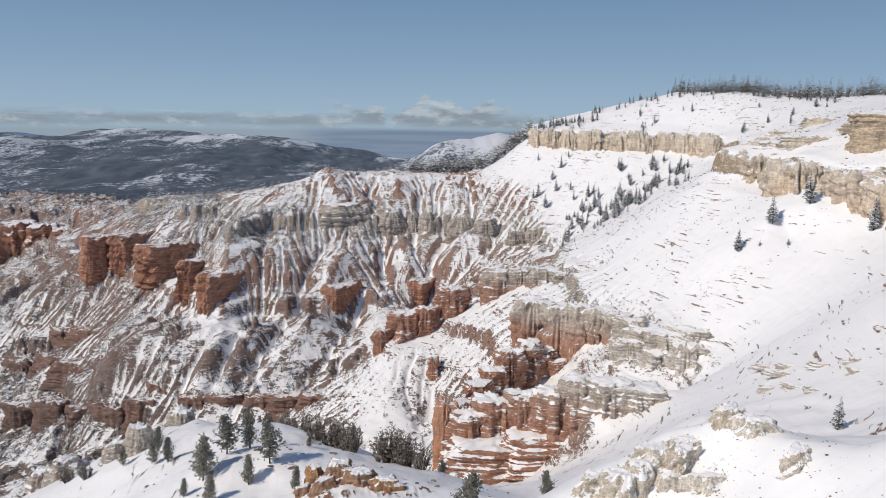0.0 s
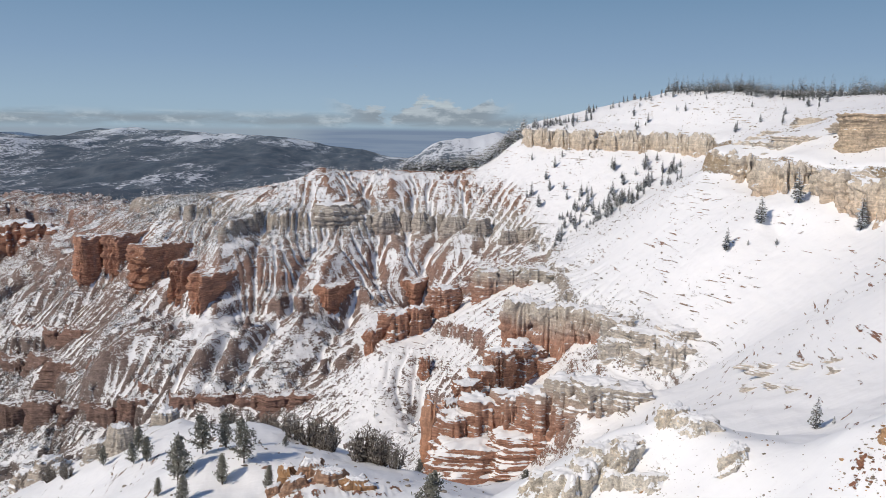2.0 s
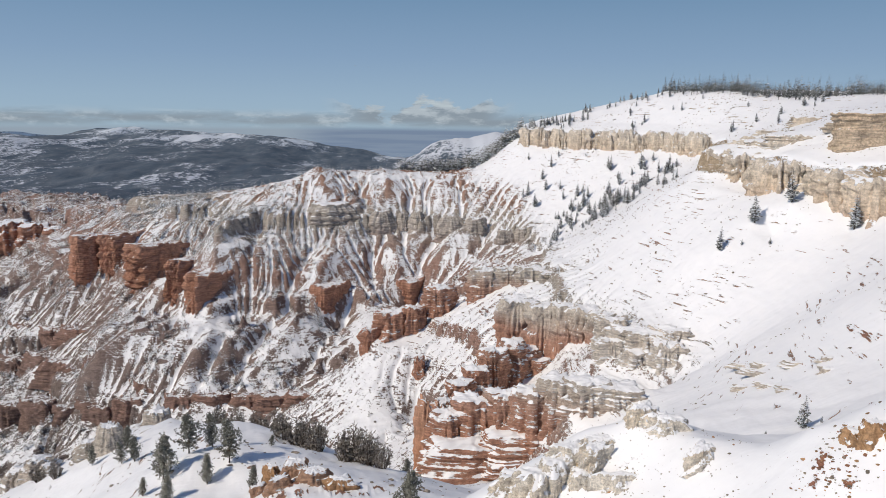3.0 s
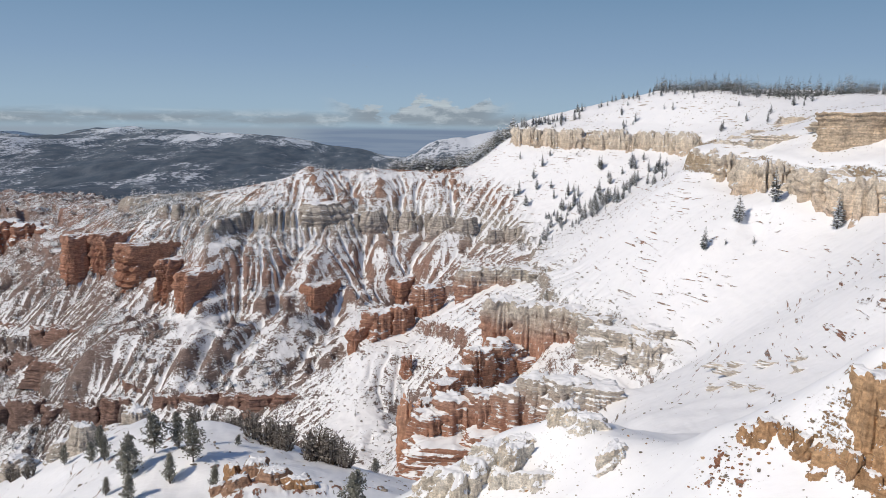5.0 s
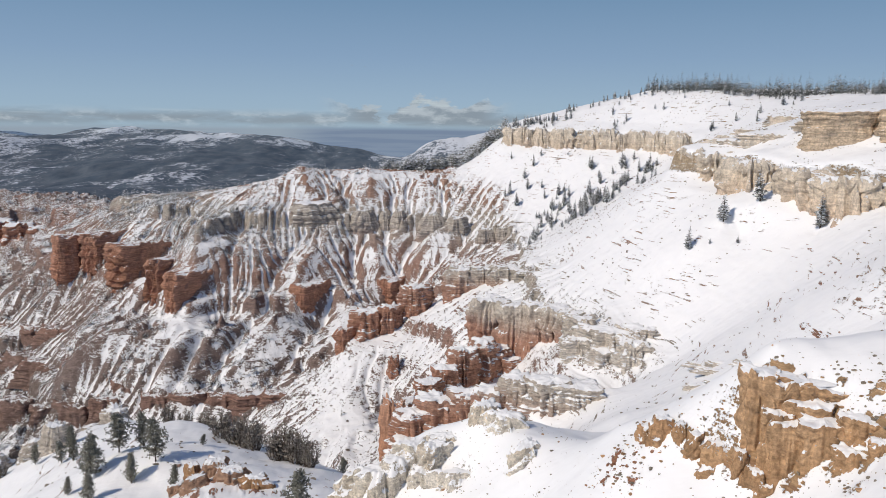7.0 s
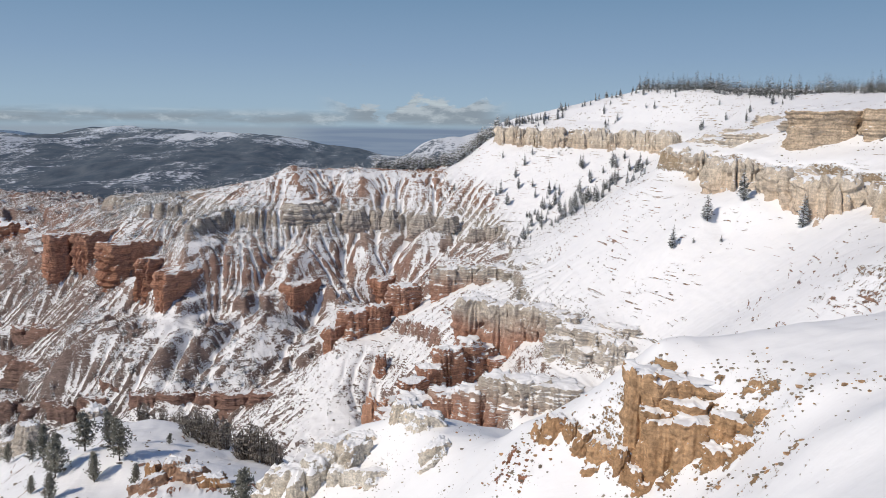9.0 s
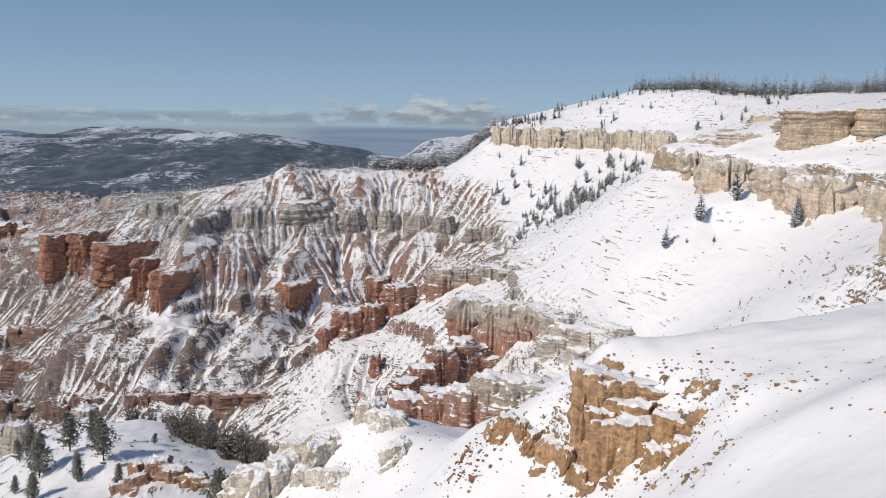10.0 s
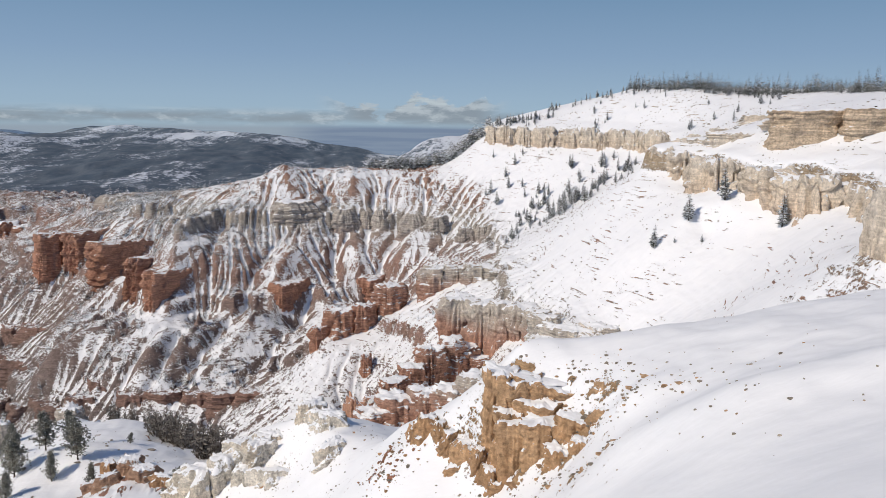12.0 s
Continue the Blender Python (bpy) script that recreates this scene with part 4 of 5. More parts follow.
COLUMNS = [(-258, 388, -160, 15, 18), (-230, 368, -149, 23, 22), (-211, 363, -150, 19, 17), (-194, 358, -147, 21, 20), (-174, 354, -142, 17, 18), (-146, 348, -135, 14, 17),
           (-128, 346, -133, 16, 17), (-112, 344, -133, 14, 16), (-97, 342, -131, 12, 18), (-82, 340, -130, 9, 16)]
for i, (x, y, top, h, w) in enumerate(COLUMNS):
    crag("rock_column", x, y + 3, top - 3 * (x > -150), h - 2 * (x > -150), w * 1.3, "brown-red banded column at the foot of the canyon wall", "rock", "dark columns", FOOT_MAT, deep=w * 0.75, turn=10 - 25 * (i % 2), seed=240 + i, taper=0.22, ledge=0.05, crack=0.2, beds=6, blocky=0.16, sides=5, jag=0.7, lumpy=0.07)
BENCHES = [(-290, 445, -150, 20, 34), (-262, 432, -143, 17, 30), (-238, 412, -141, 13, 28), (-272, 462, -136, 13, 30), (-248, 446, -131, 11, 26), (-222, 395, -139, 10, 22), (-305, 482, -138, 16, 30), (-208, 420, -127, 9, 22), (-192, 374, -140, 13, 26), (-170, 366, -137, 10, 22), (-205, 392, -134, 9, 24), (-182, 392, -128, 8, 20)]
for i, (x, y, top, h, w) in enumerate(BENCHES):
    crag("rock_bench", x, y, top, h, w * 1.3, "brown layered rock bench with thin lines of snow", "rock", "layered benches", FOOT_MAT, deep=w * 0.6, turn=-35 + 17 * (i % 3), seed=270 + i, taper=0.4, ledge=0.05, crack=0.2, beds=7, blocky=0.2, sides=8, jag=1.2, up=36)

TIERS = [(-398, 620, -89, 25, 29), (-368, 610, -89, 23, 25), (-342, 600, -90, 20, 21)]
for i, (x, y, top, h, w) in enumerate(TIERS):
    crag("rock_wall", x, y + 5, top, h, w * 1.2, "broken red rock tier with snow between", "rock", "left tiers", turn=15, seed=260 + i, crack=0.24)


def along(points, step):
    """Points every so many metres along a line in plan."""
    out, carry = [], 0.0
    for (x0, y0), (x1, y1) in zip(points, points[1:]):
        run = math.hypot(x1 - x0, y1 - y0)
        while carry < run:
            out.append((x0 + (x1 - x0) * carry / run, y0 + (y1 - y0) * carry / run, math.degrees(math.atan2(y1 - y0, x1 - x0))))
            carry += step
        carry -= run
    return out


rng = random.Random(7)
FAR_RIM = [(46, 548), (81, 514), (110, 494), (130, 480), (150, 446)]
NEAR_RIM = [(105, 327), (120, 295), (132, 264), (147, 226), (140, 186)]
# how far along the line, width, how far its top and foot stand off the rim's
FAR_BITS = [(3, 14, 0, 0), (13, 13, 0.6, 1), (21, 8, -1.5, -2), (29, 13, 0.4, 1), (38, 9, -3, -3), (48, 22, 0.2, 2), (62, 8, -4, -4), (70, 13, -0.5, 0), (81, 17, 0.3, 2), (92, 10, -3, -2), (101, 14, -0.5, 1), (113, 16, -1, 2), (126, 12, -2, 0), (137, 15, -0.5, 1)]
NEAR_BITS = [(4, 15, 0.6, -2), (16, 17, 0, -1), (28, 13, -0.8, 1), (40, 25, 0.2, 4), (54, 15, -1.2, -3), (67, 27, -0.2, 6), (84, 23, 0.3, 7), (99, 16, -1.5, 1), (112, 24, -0.5, 4), (128, 18, -0.5, 2), (142, 20, -1, 2)]
for i, (at, w, lift, drop) in enumerate(FAR_BITS):
    x, y, way = along(FAR_RIM, 1.0)[at]
    crag("cliff_buttress", x - 2.6 - rng.uniform(-1, 2), y - 3.2, -3.6 + lift, 14 + lift + drop, w * 1.12, "cream limestone buttress of the upper rim", "cliff", "far rim", RIM_MAT,
         deep=10, turn=way, seed=300 + i, root=4, around=90, taper=0.28, dome=0.4, square=2.8, crack=0.26, ledge=0.05, blocky=0.24, sides=6, jag=1.0, shoulder=0.6, lumpy=0.2)
for i, (at, w, lift, drop) in enumerate(NEAR_BITS):
    x, y, way = along(NEAR_RIM, 1.0)[at]
    top = -9.5 - 0.07 * (327 - y) + lift
    crag("cliff_buttress", x + 1.6 - 4.5 * (drop > 2), y - 1 - 2.0 * (drop > 2), top, 17 + lift + drop, w * 1.2, "buff limestone buttress of the near rim", "cliff", "near rim", RIM_MAT,
         deep=12 + 0.2 * w, turn=way, seed=330 + i, root=6, around=140, up=56, taper=0.2, dome=0.25, crack=0.3, ledge=0.06, square=2.8, blocky=0.22, sides=5, jag=1.0, shoulder=0.72, beds=4, lumpy=0.2)
for i, (x, y, top, h, w, d, turn) in enumerate([(147, 280, 5.5, 15, 25, 17, -12), (168, 271, 6, 15, 25, 20, -8), (187, 261, 6.5, 15, 28, 20, -20)]):
    crag("rock_tier", x, y, top, h, w, "tan overhanging rock tier above the rim", "cliff", "upper tier", TIER_MAT, deep=d, turn=turn, seed=350 + i, around=110, up=56, taper=-0.06, ledge=0.07, crack=0.05, dome=0.05, square=5, beds=4, blocky=0.06, jag=0.3)
for i, (x, y, up_, h, w, d, turn) in enumerate([(120, 318, 1.6, 4, 24, 9, -42), (134, 305, 1.8, 5, 26, 9, -30), (150, 296, 1.2, 4, 22, 8, -10), (172, 372, 1.6, 4, 24, 8, -35), (160, 392, 1.2, 3, 18, 7, -30), (128, 336, 1.2, 3, 16, 7, -45)]):
    crag("rock_ledge", x, y, height(x, y) + up_, h, w, "low pinkish rock ledge under the snow of the mesa", "rock", "mesa ledges", RIM_MAT, deep=d, turn=turn, seed=370 + i, around=90, up=24, taper=0.3, ledge=0.08, crack=0.25, dome=0.2, square=3, beds=3, blocky=0.3, jag=1.2)
for i, (x, y, w) in enumerate([(68, 171, 10), (65.5, 160, 9), (74, 166, 8), (69, 183, 9), (71, 176, 7), (62, 166, 7), (75, 154, 6), (78, 160, 6), (66, 153, 7)]):
    crag("rock_ledge", x, y, height(x, y) + 0.3, 1.2, w, "thin buff ledge breaking the snow of the hollow", "rock", "hollow ledges", LEDGE_MAT, deep=2.6, turn=-28 + 5 * (i % 3), seed=380 + i, around=60, up=14, taper=0.3, ledge=0.08, crack=0.3, dome=0.3, square=3, beds=2, blocky=0.35, jag=1.0)
crag("rock_pillar", 112.5, 155, -11, 32, 18, "pink and cream cliff pillar beside the snow slope", "cliff", mat=RIM_MAT, seed=360, deep=14, turn=-60, around=110, up=56, taper=0.12, crack=0.06, ledge=0.04, blocky=0.05, sides=6, jag=0.5)

# ---- rocks of the near spur ----
NEAR = [(17.55, 33.4, -11.5, 3.3, 1.55, 1.7, -14), (18.65, 33.1, -11.75, 3.1, 1.6, 1.6, -20), (19.7, 33.0, -11.95, 0.9, 3.0, 1.7, -12), (19.35, 32.3, -12.55, 1.3, 2.0, 1.5, -24), (18.45, 31.9, -13.3, 2.3, 1.9, 1.5, -18), (19.35, 31.1, -12.95, 2.5, 1.9, 1.6, -30),
        (20.7, 30.3, -12.6, 1.2, 1.6, 1.2, -35), (20.0, 29.4, -13.7, 1.2, 1.4, 1.0, -26), (20.7, 28.8, -13.0, 0.7, 1.0, 0.8, -10), (18.0, 32.4, -13.0, 2.4, 1.2, 1.2, -8)]
outcrop = tagged(new("rock_outcrop"), "orange-tan sandstone outcrop half buried in snow", "rock")
outcrop.location = (18.8, 31.9, -17.0)
for i, (x, y, top, h, w, d, turn) in enumerate(NEAR):
    block = part("rock_block", crag_mesh("rock_block", w * 1.15, d * 1.15, h + 1.4, 400 + i, turn=radians(turn), around=120, up=64, taper=0.12, crack=0.16, ledge=0.045, dome=0.05, square=5.0, blocky=0.13, beds=4.5, sides=4, jag=0.7, lumpy=0.1, slant=-0.22 if i == 2 else 0.0), NEAR_MAT, outcrop)
    block.location = (x - 18.8, y - 31.9, top - h - 1.4 + 17.0)
    if i in (0, 2, 6):
        add_cap(block, w * 0.7, d * 0.75, h + 1.4, 410 + i, turn, 0.12, 0.07 * (h + 1.4))
SPUR = [(-1.9, 47.7, -23.6, 3.0, 2.9, 2.0, 15), (0.3, 49.0, -22.3, 2.0, 2.3, 1.6, 0), (1.9, 47.8, -21.6, 2.5, 1.8, 1.5, 20), (5.4, 49.0, -19.2, 1.8, 1.7, 1.5, 20), (6.7, 47.8, -19.5, 1.7, 2.2, 1.5, -20), (7.8, 43.6, -19.7, 1.1, 1.4, 1.2, 30), (3.5, 46.2, -23.0, 1.3, 2.5, 1.4, 5), (-3.4, 49.3, -24.6, 2.6, 2.6, 1.8, 0), (-0.7, 48.3, -23.0, 2.6, 2.5, 1.8, 10), (1.0, 47.3, -23.4, 2.0, 2.0, 1.6, -15), (2.6, 48.9, -21.6, 1.4, 2.2, 1.3, 8)]
for i, (x, y, top, h, w, d, turn) in enumerate(SPUR):
    crag("limestone_rock", x, y, top - 0.35, h, w * 1.45, "pale yellow-grey limestone rock capped with snow", "rock", "pale spur rocks", PALE_MAT, deep=d * 1.25, turn=turn, seed=420 + i, root=1.0, around=72, up=34,
         taper=0.35, dome=0.25, square=4.0, crack=0.22, ledge=0.02, beds=6, blocky=0.22, sides=5, jag=1.0, lumpy=0.26, shoulder=0.7)
TANBITS = [(15.95, 33.9, -15.4, 1.5, 1.5), (15.2, 34.8, -15.4, 1.0, 1.1), (16.65, 32.9, -15.7, 1.3, 1.1), (17.0, 32.1, -16.2, 1.1, 1.2), (17.3, 31.5, -16.4, 0.9, 1.0), (14.0, 36.4, -15.2, 1.2, 1.3), (14.7, 35.8, -15.4, 1.0, 1.0), (13.3, 37.0, -15.5, 0.9, 1.1), (22.0, 30.9, -11.3, 0.6, 0.9), (21.6, 29.2, -12.2, 0.6, 0.8)]
for i, (x, y, top, h, w) in enumerate(TANBITS):
    z = height(x, y)
    crag("boulder", x, y, min(max(top, z + 0.35 * h), z + 0.7 * h), h, w * 1.2, "weathered tan boulder in the snow", "rock", "tan boulders", NEAR_MAT, deep=w * 0.8, turn=40 * i, seed=440 + i, root=0.5, around=64, up=30, taper=0.35, dome=0.3, crack=0.07, ledge=0.05, square=2.8, blocky=0.2, shoulder=0.6)
SHELF = [(-34.2, 98.2, 4.4, 3.0), (-30.2, 96.8, 3.6, 4.0), (-27, 93.4, 3.4, 4.0), (-23, 91, 2.8, 3.6), (-31.8, 92.8, 3.0, 3.4), (-35, 94.5, 2.4, 2.4)]
for i, (x, y, h, w) in enumerate(SHELF):
    crag("boulder", x, y, height(x, y) + 0.62 * h, h, w * 1.2, "orange-red layered rock half under snow on the shelf", "rock", "shelf rocks", CRAG_MAT if i % 3 else NEAR_MAT, deep=w * 0.8, turn=-30 + 14 * i, seed=460 + i, root=1.0, around=80, up=36, taper=0.35, dome=0.3, crack=0.14, ledge=0.06, square=2.8, blocky=0.22, sides=6, jag=0.8, shoulder=0.7)
RIM_ROCKS = [(-82, 147, 8.7, 7.0), (-88, 150, 5, 7), (-110, 167, 6.6, 9), (-118, 171, 7, 9), (-104, 160, 4, 6), (-89, 188, 14, 11), (-82, 189, 8, 9), (-95, 187, 7, 9)]
for i, (x, y, h, w) in enumerate(RIM_ROCKS):
    crag("limestone_rock", x, y, height(x, y) + h * 0.8, h, w * 1.15, "pale layered rock edging the tree shelf", "rock", "shelf rim rocks", EDGE_MAT, deep=w * 0.9, seed=480 + i, taper=0.5, ledge=0.07, crack=0.16, turn=30 * i, beds=6, jag=0.8, sides=7, dome=0.4, shoulder=0.6)


# ---- trees ----
def tube(bm, path, radii, sides=6):
    """A tapered limb along a path."""
    rings = []
    for k, p in enumerate(path):
        way = (path[min(k + 1, len(path) - 1)] - path[max(k - 1, 0)]).normalized()
        q = way.to_track_quat("Z", "Y").to_matrix()
        rings.append([bm.verts.new(p + q @ Vector((math.cos(2 * math.pi * j / sides), math.sin(2 * math.pi * j / sides), 0)) * radii[k]) for j in range(sides)])
    for a, b in zip(rings, rings[1:]):
        for j in range(sides):
            bm.faces.new((a[j], a[(j + 1) % sides], b[(j + 1) % sides], b[j]))


def done(bm, name):
    me = bpy.data.meshes.new(name)
    bm.to_mesh(me)
    bm.free()
    return me


def spray(bm, at, way, long, wide, r):
    """One bent tuft of needles: two leaning leaves on a common rib."""
    side = way.cross(Vector((0, 0, 1)))
    side = side.normalized() if side.length > 0.01 else Vector((1, 0, 0))
    tip = at + way * long
    mid_ = at + way * long * 0.5 + Vector((0, 0, r.uniform(0.02, 0.12) * long))
    drop = Vector((0, 0, -r.uniform(0.1, 0.35) * long))
    a, b, c = bm.verts.new(at), bm.verts.new(mid_), bm.verts.new(tip + drop * 0.5)
    for sgn in (-1, 1):
        d = bm.verts.new(mid_ + side * sgn * wide * r.uniform(0.7, 1.2) + drop)
        bm.faces.new((a, b, d))
        bm.faces.new((b, c, d))


def conifer(seed, tall, girth, whorls, arms, mat, gappy=0.1, ragged=0.3, label="", category="spruce", rich=1):
    """A spruce or fir of height `tall`: trunk and a crown of drooping sprays in whorls."""
    r = random.Random(seed)
    tree = new("conifer_tree")
    bm = bmesh.new()
    lean = Vector((r.uniform(-0.03, 0.03), r.uniform(-0.03, 0.03), 1)) * tall
    tube(bm, [lean * f - Vector((0, 0, 0.4 if f == 0 else 0)) for f in (0, 0.3, 0.65, 0.98)], [tall * k for k in (0.022, 0.017, 0.01, 0.002)])
    part("trunk", done(bm, "trunk"), BARK_MAT, tree, "thin grey-brown trunk")
    bm = bmesh.new()
    for k in range(whorls):
        f = 0.10 + 0.88 * k / (whorls - 1)
        reach = girth * tall * (1 - f) ** 0.8 * (1 - 0.35 * math.exp(-((f - 0.1) / 0.08) ** 2)) + 0.02 * tall
        n = max(3, round(arms * (1 - 0.55 * f)))
        turn = r.uniform(0, 6.28)
        for j in range(n):
            if r.random() < gappy:
                continue
            ang = turn + 6.283 * (j + r.uniform(-0.3, 0.3)) / n
            long = reach * r.uniform(1 - ragged, 1 + ragged * 0.6)
            way = Vector((math.cos(ang), math.sin(ang), r.uniform(-0.35, 0.15) + 0.5 * f)).normalized()
            root_ = lean * (f + r.uniform(-0.02, 0.02))
            spray(bm, root_, way, long, long * r.uniform(0.22, 0.34), r)
            if long > 0.06 * tall and rich:
                for q in (0.45, 0.72):
                    for sgn in (-1, 1):
                        out = Vector((math.cos(ang + sgn * 0.8), math.sin(ang + sgn * 0.8), -0.1)).normalized()
                        spray(bm, root_ + way * long * q, out, long * 0.42, long * 0.16, r)
    part("crown", done(bm, "crown"), mat, tree, "dark green needles with a little snow")
    return tagged(tree, label, category)


def pine(seed, tall, girth, limbs, mat, tufts=9, label="", category="pine", leafy=1.0):
    """A bushy pine: a trunk, rising limbs and tufts of short needles, with gaps."""
    r = random.Random(seed)
    tree = new("pine_tree")
    bm = bmesh.new()
    spine = [Vector((r.uniform(-0.02, 0.02) * tall * k, r.uniform(-0.02, 0.02) * tall * k, tall * k / 4 - (0.4 if k == 0 else 0))) for k in range(5)]
    tube(bm, spine, [tall * q for q in (0.03, 0.024, 0.017, 0.010, 0.003)], 7)
    ends = []
    for k in range(limbs):
        f = 0.12 + 0.86 * (k + r.random()) / limbs
        i = min(3, int(f * 4))
        at = spine[i].lerp(spine[i + 1], f * 4 - i)
        ang = k * 2.4 + r.uniform(-0.4, 0.4)
        long = girth * tall * (1.03 - f) ** 0.9 * (1 - 0.5 * math.exp(-((f - 0.12) / 0.1) ** 2)) * r.uniform(0.55, 1.15)
        out = Vector((math.cos(ang), math.sin(ang), r.uniform(0.15, 0.6) + 0.3 * f))
        bent = [at, at + out * long * 0.5, at + out * long + Vector((0, 0, 0.15 * long))]
        tube(bm, bent, [0.009 * tall * (1 - 0.6 * f), 0.006 * tall * (1 - 0.6 * f), 0.002 * tall], 4)
        ends.append((bent, long))
    part("trunk", done(bm, "trunk"), BARK_MAT, tree, "forked grey-brown trunk and limbs")
    bm = bmesh.new()
    for bent, long in ends:
        for k in range(tufts):
            q = r.uniform(0.25, 1.05)
            p = bent[0].lerp(bent[1], q * 2) if q < 0.5 else bent[1].lerp(bent[2], q * 2 - 1)
            p = p + Vector((r.gauss(0, 1), r.gauss(0, 1), r.gauss(0, 0.8))) * 0.03 * tall
            for j in range(3):
                way = Vector((r.gauss(0, 1), r.gauss(0, 1), r.gauss(0.5, 0.7))).normalized()
                spray(bm, p, way, 0.06 * tall * r.uniform(0.7, 1.3) * leafy, 0.018 * tall * leafy, r)
    part("crown", done(bm, "crown"), mat, tree, "olive-green tufts of needles")
    return tagged(tree, label, category)


def thicket(seed, tall, girth, stems, label, category="thicket"):
    """Many thin stems fanning out from one root, each with twigs up its length."""
    r = random.Random(seed)
    bush = new("thicket")
    wood_, leaf = bmesh.new(), bmesh.new()
    for k in range(stems):
        ang, out = r.uniform(0, 6.28), girth * tall * math.sqrt(r.random())
        top = Vector((math.cos(ang) * out, math.sin(ang) * out, tall * r.uniform(0.5, 1.0) * (1 - 0.35 * out / (girth * tall))))
        root_ = Vector((math.cos(ang), math.sin(ang), 0)) * out * 0.45 - Vector((0, 0, 0.3))
        mid_ = root_.lerp(top, 0.5) + Vector((r.gauss(0, 1), r.gauss(0, 1), 0)) * 0.04 * tall
        tube(wood_, [root_, mid_, top], [0.014 * tall, 0.008 * tall, 0.002 * tall], 4)
        for j in range(24):
            q = r.uniform(0.22, 1.0)
            p = root_.lerp(mid_, q * 2) if q < 0.5 else mid_.lerp(top, q * 2 - 1)
            way = Vector((r.gauss(0, 1), r.gauss(0, 1), r.gauss(0.9, 0.5))).normalized()
            spray(leaf, p, way, tall * r.uniform(0.05, 0.14), tall * r.uniform(0.004, 0.011), r)
    part("trunk", done(wood_, "trunk"), BARK_MAT, bush, "forking grey-brown wood")
    part("crown", done(leaf, "crown"), TWIG_MAT, bush, "grey-olive twigs")
    return tagged(bush, label, category)


def plant(model, x, y, tall, base, r, sunk=0.15, group=""):
    k = tall / base
    ob = copy_thing(model, pose(0, 0, 0))
    ob.matrix_basis = Matrix.Translation((x, y, height(x, y) - sunk)) @ pose(0, 0, 0, r.uniform(-3, 3), r.uniform(-3, 3), r.uniform(0, 360)) @ Matrix.Diagonal((k * r.uniform(0.85, 1.15), k * r.uniform(0.85, 1.15), k, 1))
    return tagged(ob, group=group)


def crowd(spots, models, low, high, seed, group, base=10.0):
    r = random.Random(seed)
    for x, y in spots:
        plant(r.choice(models), x, y, r.uniform(low, high), base, r, group=group)


def woods(name, spots, models, low, high, seed, label, base=10.0):
    """Trees past counting, joined into one mesh."""
    r = random.Random(seed)
    shapes = []
    for model in models:
        crown = next(c for c in model.children if c.name.startswith("crown")).data
        co = np.empty(len(crown.vertices) * 3)
        crown.vertices.foreach_get("co", co)
        shapes.append((co.reshape(-1, 3), np.array([p.vertices[:] for p in crown.polygons])))
    verts, faces, count_ = [], [], 0
    zs = ground([p[0] for p in spots], [p[1] for p in spots])[0]
    for (x, y), z in zip(spots, zs):
        co, tri = r.choice(shapes)
        k, a = r.uniform(low, high) / base, r.uniform(0, 6.28)
        turn = np.array([[math.cos(a), -math.sin(a), 0], [math.sin(a), math.cos(a), 0], [0, 0, 1]])
        verts.append(co @ turn.T * k * np.array([1.1, 1.1, 1]) + (x, y, z - 0.3))
        faces.append(tri + count_)
        count_ += len(co)
    me = bpy.data.meshes.new(name)
    me.from_pydata(np.vstack(verts).tolist(), [], np.vstack(faces).tolist())
    ob = part(name, me, crown.materials[0])
    return tagged(ob, label, "woods", kind="stuff")


def scatter(n, seed, inside):
    """n places in plan drawn by inside(rng), which may refuse one by giving None."""
    r, out = random.Random(seed), []
    while len(out) < n:
        p = inside(r)
        if p:
            out.append(p)
    return out


SPRUCES = [conifer(11 + k, 10, 0.16 + 0.025 * k, 27, 8, NEEDLE_MAT, 0.12, 0.55, "dark green spruce on the snowy slope") for k in range(3)]
THIN = [conifer(26 + k, 10, 0.12 + 0.02 * k, 18, 5, FROST_MAT, 0.15, 0.6, "frosted grey-green spruce of the mesa wood", rich=0) for k in range(3)]
SMALL = [conifer(31 + k, 10, 0.22, 7, 6, NEEDLE_MAT, 0.1, 0.4, "small dark conifer among snow and rock") for k in range(2)]
TINY = [conifer(36 + k, 10, 0.30, 6, 6, NEEDLE_MAT, 0.1, 0.4, "small dark conifer among snow and rock", rich=0) for k in range(2)]
PINES = [pine(41 + k, 10, 0.35 + 0.04 * k, 74, PINE_MAT, 8, "bushy grey-green pine on the snow shelf", "pine", 0.95) for k in range(3)]
BUSHES = [thicket(51 + k, 10, 0.30, 30, "grey-brown twiggy thicket beside the snow shelf") for k in range(2)]

